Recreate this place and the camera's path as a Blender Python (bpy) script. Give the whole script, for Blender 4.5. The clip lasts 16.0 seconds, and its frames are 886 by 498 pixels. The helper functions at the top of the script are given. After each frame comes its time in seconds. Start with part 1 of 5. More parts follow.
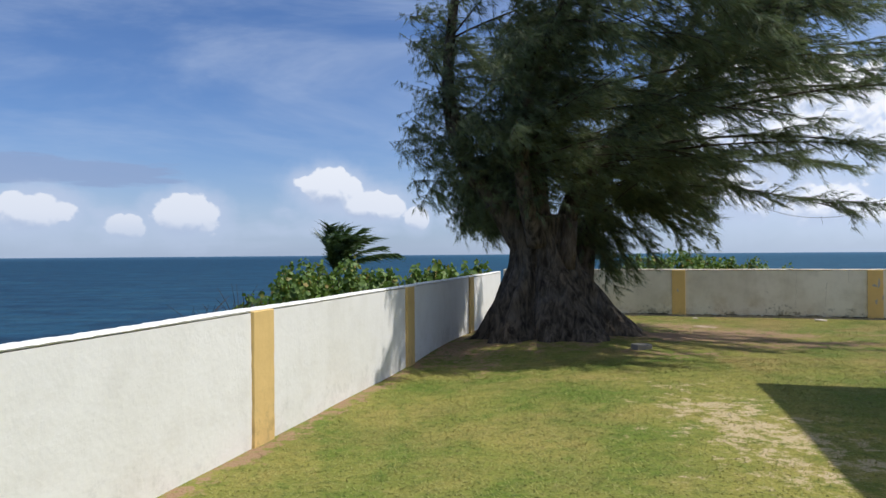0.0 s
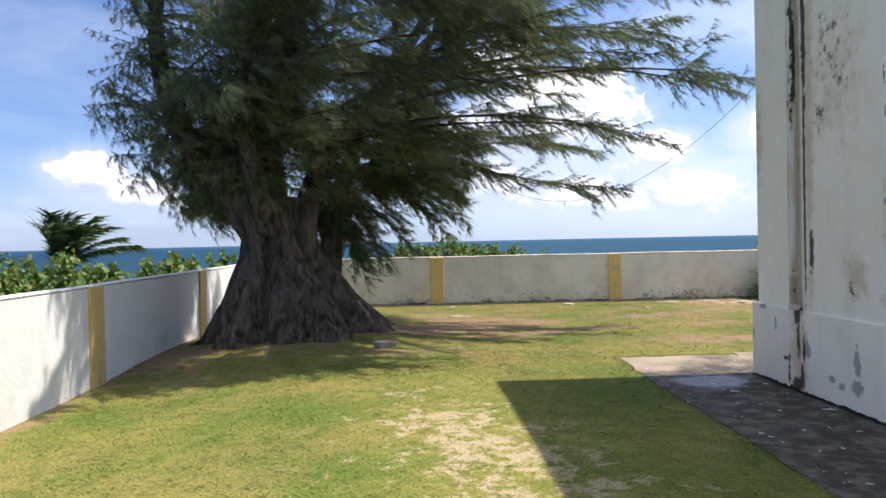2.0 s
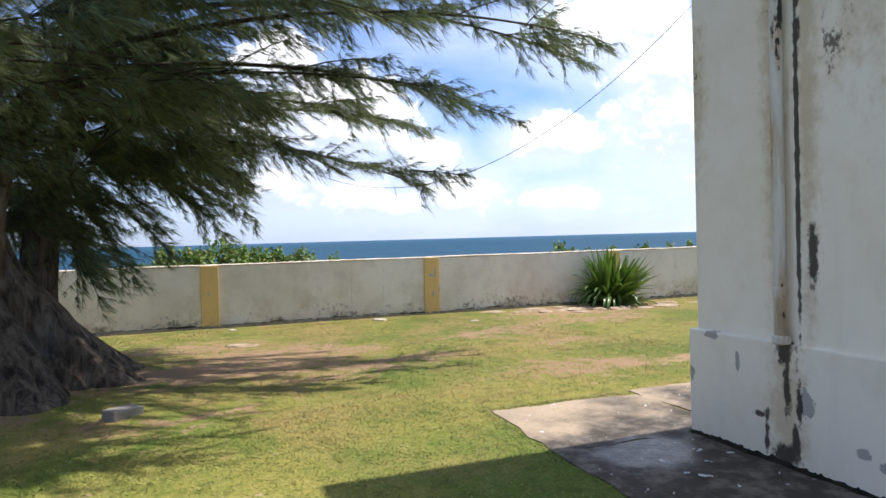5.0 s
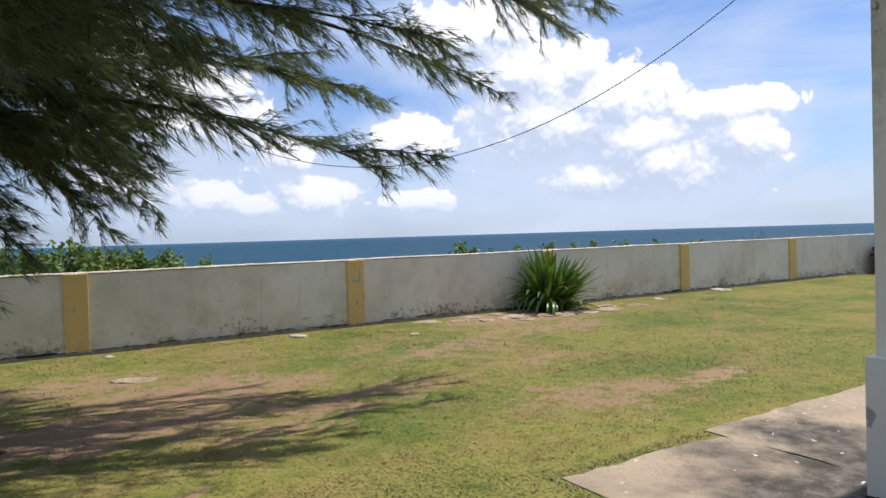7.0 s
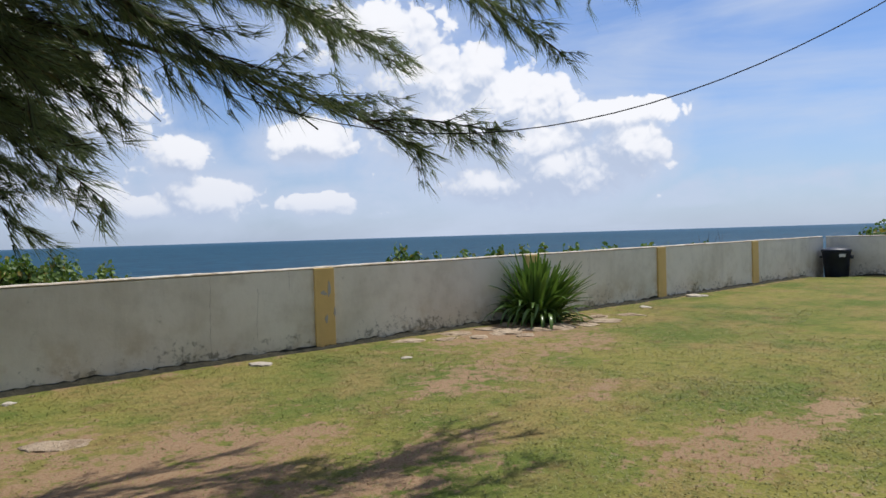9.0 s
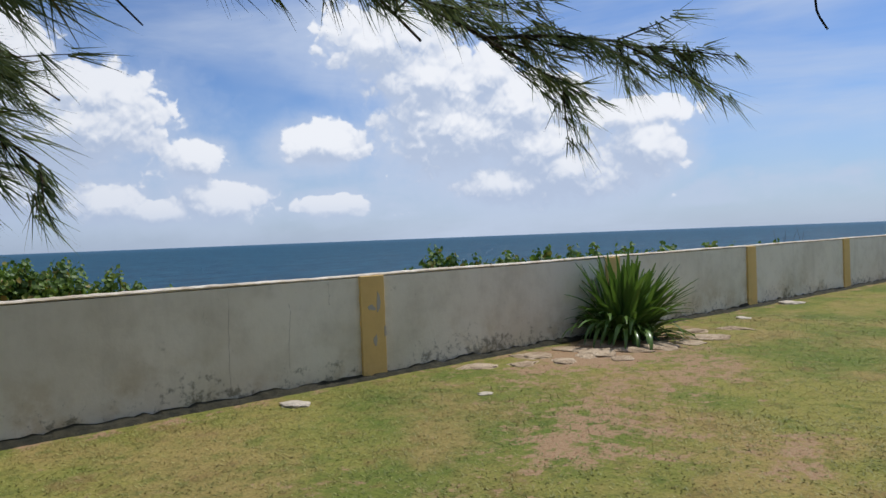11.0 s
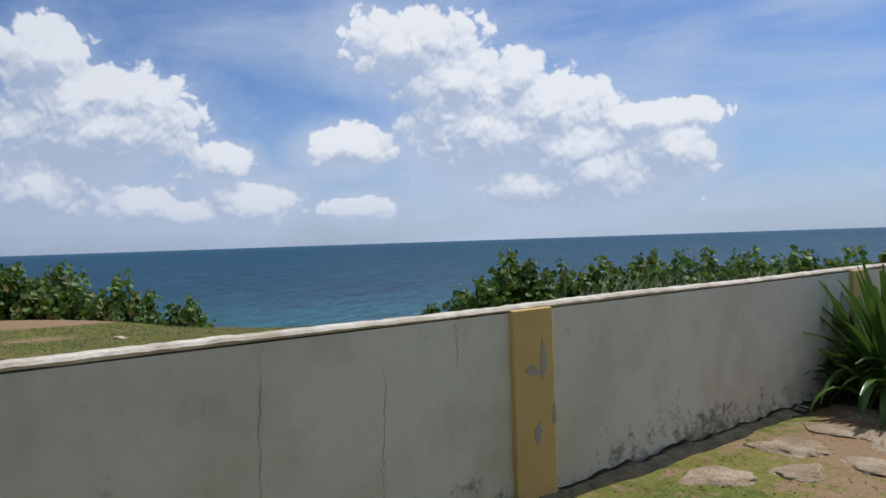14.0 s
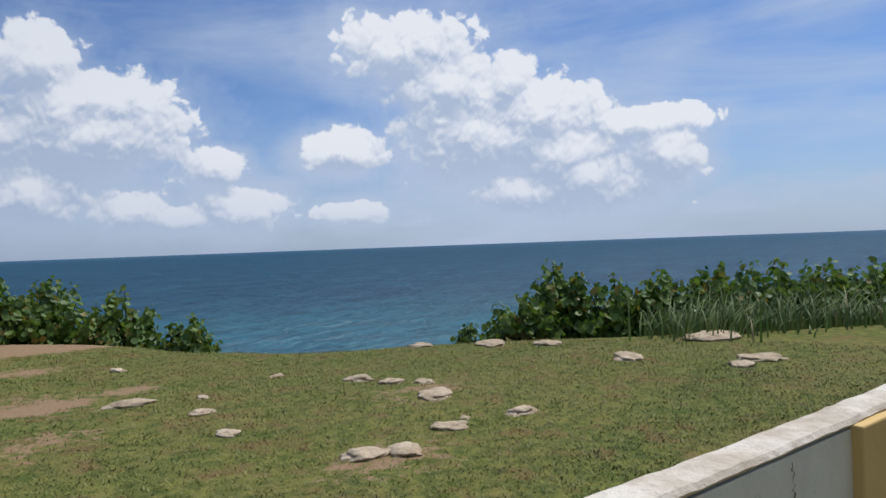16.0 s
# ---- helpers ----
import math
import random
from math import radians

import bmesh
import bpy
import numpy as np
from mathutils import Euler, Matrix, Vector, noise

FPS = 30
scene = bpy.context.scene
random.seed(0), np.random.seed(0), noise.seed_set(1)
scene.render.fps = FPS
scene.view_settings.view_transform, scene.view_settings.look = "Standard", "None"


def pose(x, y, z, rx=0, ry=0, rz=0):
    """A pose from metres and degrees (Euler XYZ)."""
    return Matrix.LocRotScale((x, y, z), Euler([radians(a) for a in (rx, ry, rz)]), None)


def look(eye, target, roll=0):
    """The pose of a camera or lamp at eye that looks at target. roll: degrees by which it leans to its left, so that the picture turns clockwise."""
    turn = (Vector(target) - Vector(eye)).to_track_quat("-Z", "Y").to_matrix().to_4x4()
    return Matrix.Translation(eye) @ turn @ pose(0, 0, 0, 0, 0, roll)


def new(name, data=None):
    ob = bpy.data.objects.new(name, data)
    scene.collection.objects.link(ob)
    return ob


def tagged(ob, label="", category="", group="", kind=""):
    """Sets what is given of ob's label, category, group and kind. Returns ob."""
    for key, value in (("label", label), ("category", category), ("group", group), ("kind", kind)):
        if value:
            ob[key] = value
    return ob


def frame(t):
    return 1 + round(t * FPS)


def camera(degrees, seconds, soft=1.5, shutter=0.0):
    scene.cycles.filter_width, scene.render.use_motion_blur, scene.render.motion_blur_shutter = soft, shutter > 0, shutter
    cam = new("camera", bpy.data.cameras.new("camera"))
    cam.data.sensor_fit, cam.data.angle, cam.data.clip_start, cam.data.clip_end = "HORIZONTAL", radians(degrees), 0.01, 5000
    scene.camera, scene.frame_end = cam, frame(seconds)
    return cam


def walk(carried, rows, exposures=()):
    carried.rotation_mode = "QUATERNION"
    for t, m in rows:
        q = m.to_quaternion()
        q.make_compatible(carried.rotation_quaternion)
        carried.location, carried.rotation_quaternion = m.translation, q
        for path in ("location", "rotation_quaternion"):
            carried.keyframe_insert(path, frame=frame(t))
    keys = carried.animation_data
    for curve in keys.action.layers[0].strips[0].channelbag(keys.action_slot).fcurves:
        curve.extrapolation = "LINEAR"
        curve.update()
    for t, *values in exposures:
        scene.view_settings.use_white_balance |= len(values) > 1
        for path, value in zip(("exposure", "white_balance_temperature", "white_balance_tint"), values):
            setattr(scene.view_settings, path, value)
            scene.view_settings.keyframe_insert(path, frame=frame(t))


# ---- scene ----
cam = camera(65.91, 16.0)

# seconds, x, y, z, pitch, roll, yaw
PATH = [
    (0, 0.000, 0.000, 1.550, 0.37, 0.42, 0.00),
    (0.5, 0.130, 0.271, 1.542, -0.15, 0.51, -4.17),
    (1, 0.332, 0.543, 1.542, -0.37, 0.95, -8.89),
    (1.5, 0.581, 0.854, 1.527, -0.53, 1.13, -13.01),
    (2, 0.849, 1.206, 1.515, -0.74, 1.23, -17.96),
    (2.5, 1.048, 1.566, 1.517, -0.75, 1.20, -25.23),
    (3, 1.159, 2.010, 1.523, -0.88, 1.20, -28.24),
    (3.5, 1.270, 2.459, 1.523, -0.87, 1.45, -29.49),
    (4, 1.431, 2.908, 1.540, -0.98, 1.61, -30.00),
    (4.5, 1.574, 3.375, 1.525, -0.90, 1.66, -31.25),
    (5, 1.683, 3.873, 1.511, -1.00, 1.57, -36.35),
    (7.5, 1.982, 6.420, 1.506, -1.16, 1.74, -49.73),
    (8, 2.094, 6.910, 1.514, -1.13, 1.73, -52.11),
    (8.5, 2.272, 7.424, 1.518, -1.28, 1.83, -55.77),
    (9, 2.460, 7.913, 1.521, -1.20, 1.76, -56.50),
    (9.5, 2.673, 8.346, 1.544, -1.24, 2.18, -56.23),
    (10, 2.971, 8.747, 1.523, -1.15, 2.24, -56.04),
    (12.5, 4.814, 10.704, 1.499, -1.08, 2.07, -54.03),
    (13, 5.222, 11.205, 1.476, -1.01, 1.98, -53.80),
    (13.5, 5.503, 11.713, 1.500, -0.88, 1.94, -53.57),
    (14, 5.729, 12.186, 1.516, -0.75, 1.90, -53.18),
    (14.5, 5.868, 12.643, 1.555, -0.75, 1.88, -53.24),
    (15, 6.052, 13.051, 1.593, -0.65, 2.09, -53.57),
    (15.5, 6.289, 13.408, 1.647, -0.54, 2.16, -53.61),
    (16, 6.497, 13.780, 1.690, -0.42, 2.06, -53.78),
]
walk(cam, [(t, pose(x, y, z, 90 + p, r, w)) for t, x, y, z, p, r, w in PATH],
     exposures=[(0, -0.15, 6230, 11), (1.5, 0.18, 6390, 14), (2.6, 0.48, 6390, 15), (5, 0.42, 6370, 14), (7.5, -0.16, 6330, 12),
                (10, -0.34, 6270, 11), (12.5, -0.5, 6100, 10), (16, -0.55, 6070, 10)])

# ---- light ----
SUN_AZ, SUN_EL = 104.8, 62.0          # degrees, clockwise from +y, and above the horizon
az, el = radians(SUN_AZ), radians(SUN_EL)
SUN = Vector((math.sin(az) * math.cos(el), math.cos(az) * math.cos(el), math.sin(el)))
lamp = bpy.data.lights.new("sun", "SUN")
lamp.energy, lamp.angle, lamp.color = 5.0, radians(0.6), (1.0, 0.955, 0.88)
new("sun", lamp).matrix_world = look(SUN * 60, (0, 0, 0))


class Nodes:
    """Short hand for building node trees."""

    def __init__(self, tree):
        self.t = tree

    def put(self, socket, value):
        if value is None:
            return
        if isinstance(value, bpy.types.NodeSocket):
            self.t.links.new(value, socket)
        else:
            if isinstance(value, (tuple, list)) and len(value) == 3 and socket.type == "RGBA":
                value = (*value, 1)
            socket.default_value = value

    def math(self, op, a, b=None, c=None, clamp=False):
        n = self.t.nodes.new("ShaderNodeMath")
        n.operation, n.use_clamp = op, clamp
        for s, v in zip(n.inputs, (a, b, c)):
            self.put(s, v)
        return n.outputs[0]

    def vec(self, op, a, b=None, c=None):
        n = self.t.nodes.new("ShaderNodeVectorMath")
        n.operation = op
        for s, v in zip(n.inputs, (a, b, c)):
            self.put(s, v)
        return n.outputs["Value"] if op in ("LENGTH", "DISTANCE", "DOT_PRODUCT") else n.outputs[0]

    def xyz(self, x, y, z):
        n = self.t.nodes.new("ShaderNodeCombineXYZ")
        for s, v in zip(n.inputs, (x, y, z)):
            self.put(s, v)
        return n.outputs[0]

    def split(self, v):
        n = self.t.nodes.new("ShaderNodeSeparateXYZ")
        self.put(n.inputs[0], v)
        return n.outputs

    def noise(self, v, scale, detail=4, rough=0.55, warp=0.0):
        n = self.t.nodes.new("ShaderNodeTexNoise")
        for k, x in (("Vector", v), ("Scale", scale), ("Detail", detail), ("Roughness", rough), ("Distortion", warp)):
            self.put(n.inputs[k], x)
        return n.outputs["Fac"]

    def voronoi(self, v, scale, feature="F1", smooth=0.4):
        n = self.t.nodes.new("ShaderNodeTexVoronoi")
        n.feature = feature
        self.put(n.inputs["Vector"], v)
        self.put(n.inputs["Scale"], scale)
        if feature == "SMOOTH_F1":
            self.put(n.inputs["Smoothness"], smooth)
        return n.outputs["Distance"]

    def step(self, x, lo, hi, a=0.0, b=1.0):
        n = self.t.nodes.new("ShaderNodeMapRange")
        n.interpolation_type = "SMOOTHSTEP"
        for s, v in zip(n.inputs, (x, lo, hi, a, b)):
            self.put(s, v)
        return n.outputs[0]

    def mix(self, fac, a, b, kind="MIX"):
        n = self.t.nodes.new("ShaderNodeMix")
        n.data_type, n.blend_type = "RGBA", kind
        self.put(n.inputs[0], fac)
        self.put(n.inputs[6], a)
        self.put(n.inputs[7], b)
        return n.outputs[2]

    def stretch(self, v, scale):
        return self.vec("MULTIPLY", v, scale)


def make_world():
    world = bpy.data.worlds.new("world")
    world.use_nodes = True
    scene.world = world
    t = world.node_tree
    N = Nodes(t)
    back = t.nodes["Background"]
    sky = t.nodes.new("ShaderNodeTexSky")
    sky.sky_type, sky.sun_disc = "NISHITA", False
    sky.sun_elevation, sky.sun_rotation = radians(SUN_EL), radians(SUN_AZ)
    sky.air_density, sky.dust_density, sky.ozone_density, sky.altitude = 1.0, 0.6, 2.2, 10
    way = t.nodes.new("ShaderNodeTexCoord").outputs["Generated"]
    x, y, z = N.split(way)
    bearing = N.math("MULTIPLY", N.math("ARCTAN2", x, y), 57.2958)
    height = N.math("MULTIPLY", N.math("ARCSINE", z), 57.2958)
    spot = N.xyz(bearing, height, 0.0)
    # cumulus heaps: bearing, height, half width, half height in degrees
    tower = [(51.4, 16.0, 5.2, 2.6), (54.6, 12.8, 4.4, 3.4), (60.0, 13.4, 1.9, 2.0), (62.4, 10.2, 4.6, 2.9),
             (58.4, 8.4, 6.4, 3.0), (66.2, 5.0, 5.2, 2.8), (60.8, 4.0, 4.6, 2.0), (72.2, 6.6, 2.8, 2.3),
             (56.0, 9.2, 5.4, 4.2), (63.6, 7.0, 5.0, 3.2), (70.6, 9.2, 4.6, 1.2), (45.6, 8.0, 3.4, 1.7)]
    banks = [(23.4, 14.0, 3.0, 2.4), (27.4, 11.6, 5.0, 2.0), (26.2, 8.8, 7.4, 2.9), (35.6, 6.8, 2.2, 1.5),
             (23.0, 4.6, 3.2, 2.6), (29.3, 3.4, 2.6, 1.5), (37.4, 3.4, 3.4, 1.8), (46.2, 2.8, 2.8, 1.0),
             (-9.4, 5.4, 2.2, 1.5), (-6.0, 3.9, 2.4, 1.2), (-20.4, 2.9, 2.2, 1.5), (-31.0, 3.0, 2.4, 1.4), (-25.0, 2.2, 1.3, 0.8), (-2.2, 3.0, 0.9, 0.9), (25.0, 10.6, 3.4, 3.0), (33.0, 2.6, 2.4, 1.0)]

    group = bpy.data.node_groups.new("cumulus", "ShaderNodeTree")
    group.interface.new_socket("Spot", in_out="INPUT", socket_type="NodeSocketVector")
    group.interface.new_socket("Depth", in_out="OUTPUT", socket_type="NodeSocketFloat")
    group.interface.new_socket("Body", in_out="OUTPUT", socket_type="NodeSocketFloat")
    gi, go = group.nodes.new("NodeGroupInput"), group.nodes.new("NodeGroupOutput")
    G = Nodes(group)
    p = gi.outputs[0]
    body = None
    for a, h, w, k in tower + banks:
        d = G.vec("LENGTH", G.vec("MULTIPLY", G.vec("SUBTRACT", p, (a, h, 0)), (0.82 / w, 0.82 / k, 1)))
        d = G.math("SUBTRACT", 1.0, d)
        if body is None:
            body = d
        else:
            n = group.nodes.new("ShaderNodeMath")
            n.operation = "SMOOTH_MAX"
            for s, v in zip(n.inputs, (body, d, 0.25)):
                G.put(s, v)
            body = n.outputs[0]
    low = G.split(p)[1]
    # small heaps all along the horizon
    rim = G.noise(G.stretch(p, (0.16, 0.3, 1)), 1.0, 3, 0.6)
    band = G.math("MULTIPLY", G.step(low, 0.6, 2.0), G.step(low, 6.5, 3.0))
    rim = G.math("SUBTRACT", G.math("MULTIPLY", G.math("MULTIPLY", rim, band), 2.6), 1.62)
    body = G.math("MAXIMUM", body, rim)
    body = G.math("MAXIMUM", body, -1.2)
    warp = G.xyz(G.math("MULTIPLY", G.math("SUBTRACT", G.noise(p, 0.55, 3), 0.5), 2.2), G.math("MULTIPLY", G.math("SUBTRACT", G.noise(G.vec("ADD", p, (40, 9, 0)), 0.6, 3), 0.5), 1.8), 0)
    q = G.vec("ADD", p, warp)
    puff = G.voronoi(q, 0.36, "SMOOTH_F1", 0.25)
    small = G.voronoi(G.vec("ADD", q, (7, 3, 0)), 0.85, "SMOOTH_F1", 0.22)
    tiny = G.voronoi(G.vec("ADD", q, (3, 11, 0)), 2.0, "SMOOTH_F1", 0.25)
    fine = G.noise(p, 1.6, 5, 0.55)
    depth = G.math("ADD", G.math("MULTIPLY", body, 1.9), G.math("MULTIPLY", G.math("SUBTRACT", 0.66, puff), 0.80))
    depth = G.math("ADD", depth, G.math("MULTIPLY", G.math("SUBTRACT", 0.46, small), 0.62))
    depth = G.math("ADD", depth, G.math("MULTIPLY", G.math("SUBTRACT", 0.42, tiny), 0.26))
    depth = G.math("ADD", depth, G.math("MULTIPLY", G.math("SUBTRACT", fine, 0.5), 0.22))
    group.links.new(depth, go.inputs[0])
    group.links.new(G.math("ADD", body, G.math("MULTIPLY", G.math("SUBTRACT", G.noise(p, 0.35, 5, 0.6), 0.5), 1.3)), go.inputs[1])

    def cumulus(v):
        n = t.nodes.new("ShaderNodeGroup")
        n.node_tree = group
        t.links.new(v, n.inputs[0])
        return n.outputs[0]

    here = cumulus(spot)
    mass = here.node.outputs[1]
    near = cumulus(N.vec("ADD", spot, (0.10, 0.42, 0)))
    off = cumulus(N.vec("ADD", spot, (0.35, 1.35, 0)))
    wide = cumulus(N.vec("ADD", spot, (0.9, 3.2, 0)))
    # crisp tops, bases that melt into the haze
    ragged = N.step(N.math("SUBTRACT", here, off), -0.5, 0.4, 0.95, 0.26)
    cover = N.step(here, 0.0, ragged)
    rim = N.step(here, 0.9, 0.1, 0.0, 0.22)
    lit = N.math("ADD", N.math("MULTIPLY", N.math("SUBTRACT", here, near), 1.05), N.math("MULTIPLY", N.math("SUBTRACT", here, off), 0.50))
    lit = N.math("ADD", lit, N.math("MULTIPLY", N.math("SUBTRACT", here, wide), 0.26))
    lit = N.step(N.math("ADD", lit, rim), -0.55, 1.05)
    lit = N.math("MULTIPLY", lit, N.step(height, 0.5, 9.0, 0.62, 1.0))
    glow = N.math("MULTIPLY", N.step(here, -1.5, 0.2), 0.26)
    # thin high cloud in long streaks
    veil = N.noise(N.stretch(spot, (0.028, 0.13, 1)), 1.0, 6, 0.6, 0.6)
    veil = N.math("MULTIPLY", N.step(veil, 0.38, 0.74), N.step(bearing, -45.0, 30.0, 0.42, 0.60))
    soft = N.noise(N.stretch(spot, (0.05, 0.10, 1)), 1.0, 4, 0.5)
    veil = N.math("ADD", veil, N.math("MULTIPLY", N.math("MULTIPLY", N.step(soft, 0.42, 0.7), 0.4), N.step(bearing, 10.0, 45.0)), clamp=True)
    # unseen even veil overhead, added to brighten and whiten the fill in shade
    veil = N.math("MAXIMUM", veil, N.step(height, 24.0, 55.0, 0.0, 0.8))
    haze = N.math("MULTIPLY", N.step(height, 11.0, -1.0), 0.62)
    blue = N.mix(1.0, sky.outputs[0], (0.76, 0.92, 1.18), "MULTIPLY")
    col = N.mix(haze, blue, (5.0, 5.9, 7.7))
    col = N.mix(veil, col, (6.0, 6.8, 8.2))
    col = N.mix(glow, col, (6.2, 7.0, 8.5))
    # a flat grey bank low over the western sea
    sheet = N.vec("LENGTH", N.vec("MULTIPLY", N.vec("SUBTRACT", spot, (-29.5, 6.2, 0)), (0.10, 0.75, 1)))
    sheet = N.math("ADD", sheet, N.math("MULTIPLY", N.math("SUBTRACT", N.noise(N.stretch(spot, (0.22, 1.3, 1)), 1.0, 5, 0.6), 0.5), 1.7))
    col = N.mix(N.step(sheet, 1.0, 0.62, 0.0, 0.7), col, (3.2, 4.1, 6.1))
    low = N.step(N.math("ADD", mass, N.step(height, 16.0, 3.0, -0.25, 0.35)), -0.35, 0.6, 0.0, 0.85)
    col = N.mix(N.math("MULTIPLY", low, N.step(height, 0.5, 4.0, 0.2, 1.0)), col, (5.7, 6.5, 8.0))
    shade = N.mix(lit, (5.2, 6.0, 7.5), (9.9, 9.9, 10.0))
    cover = N.math("MULTIPLY", cover, N.step(height, 0.3, 3.4, 0.15, 0.96))
    col = N.mix(cover, col, shade)
    # the sky pales towards the sun
    col = N.mix(1.0, col, N.mix(N.step(bearing, -15.0, 52.0), (0.80, 0.82, 0.85), (1.0, 1.0, 1.0)), "MULTIPLY")
    t.links.new(col, back.inputs[0])
    back.inputs[1].default_value = 0.12


make_world()


# ---- materials ----
HOUSE_CORNER = Vector((5.77, 6.63, 0))
FACE = Vector((-0.2672, -0.9636, 0))       # along the house's front, away from its corner
OUT = Vector((-0.9636, 0.2672, 0))         # out of the house's front


def material(name, rough=0.8, metal=0.0, spec=0.4):
    m = bpy.data.materials.new(name)
    m.use_nodes = True
    b = m.node_tree.nodes["Principled BSDF"]
    b.inputs["Roughness"].default_value = rough
    b.inputs["Metallic"].default_value = metal
    b.inputs["Specular IOR Level"].default_value = spec
    return m, Nodes(m.node_tree), b


def place(N):
    return N.t.nodes.new("ShaderNodeNewGeometry").outputs["Position"]


def own(N):
    return N.t.nodes.new("ShaderNodeTexCoord").outputs["Object"]


def bump(N, b, height, strength=0.3, distance=0.01):
    n = N.t.nodes.new("ShaderNodeBump")
    n.inputs["Strength"].default_value, n.inputs["Distance"].default_value = strength, distance
    N.put(n.inputs["Height"], height)
    N.t.links.new(n.outputs[0], b.inputs["Normal"])


def plaster(name, base, worn, mould=0.0, relief=0.4, scuff=0.6, marks=None):
    """Painted render over masonry, stained at two scales, with specks of mould low on the wall."""
    m, N, b = material(name, 0.85, 0, 0.25)
    p = place(N)
    big = N.noise(p, 0.9, 5, 0.6)
    runs = N.noise(N.stretch(p, (3.2, 3.2, 0.5)), 1.0, 5, 0.6)
    grain = N.noise(p, 26.0, 5, 0.6)
    c = N.mix(N.math("MULTIPLY", N.step(big, 0.38, 0.72), scuff), base, worn)
    mid = N.noise(p, 3.6, 6, 0.68)
    c = N.mix(N.math("MULTIPLY", N.step(mid, 0.46, 0.70), 0.25 * scuff), c, tuple(0.8 * v for v in worn))
    c = N.mix(N.math("MULTIPLY", N.step(runs, 0.5, 0.78), 0.45 * scuff), c, tuple(0.72 * v for v in worn))
    c = N.mix(N.math("MULTIPLY", N.step(grain, 0.56, 0.8), 0.22), c, tuple(0.8 * v for v in base))
    if mould:
        z = N.split(p)[2]
        low = N.step(z, 0.85, 0.10)
        a = N.noise(p, 11.0, 8, 0.74)
        where = N.noise(N.vec("ADD", p, (3.1, 0, 0)), 1.15, 4, 0.6)
        wash = N.math("MULTIPLY", N.step(N.noise(p, 2.0, 6, 0.68), 0.47, 0.66), low)
        c = N.mix(N.math("MULTIPLY", wash, 0.60 * mould), c, (0.40, 0.30, 0.15))
        spots = N.math("ADD", a, N.math("MULTIPLY", N.math("SUBTRACT", N.math("MULTIPLY", low, where), 0.34), 0.62))
        c = N.mix(N.math("MULTIPLY", N.step(spots, 0.57, 0.72), 0.68 * mould), c, (0.085, 0.078, 0.048))
        high = N.math("MULTIPLY", N.step(N.noise(p, 6.0, 7, 0.72), 0.60, 0.70), N.step(where, 0.42, 0.62))
        c = N.mix(N.math("MULTIPLY", high, 0.45 * mould), c, (0.20, 0.18, 0.125))
    if marks:
        c = marks(N, p, c)
    N.t.links.new(c, b.inputs["Base Color"])
    lump = N.math("ADD", N.math("MULTIPLY", N.noise(p, 9.0, 4, 0.6), 0.7), N.math("MULTIPLY", grain, 0.5))
    bump(N, b, lump, relief, 0.012)
    return m


WHITE = plaster("white_plaster", (0.82, 0.80, 0.755), (0.72, 0.69, 0.62), 0.16, 0.42, 0.5)
WEATHERED = plaster("weathered_plaster", (0.76, 0.715, 0.62), (0.59, 0.54, 0.44), 1.0, 0.45, 0.75)


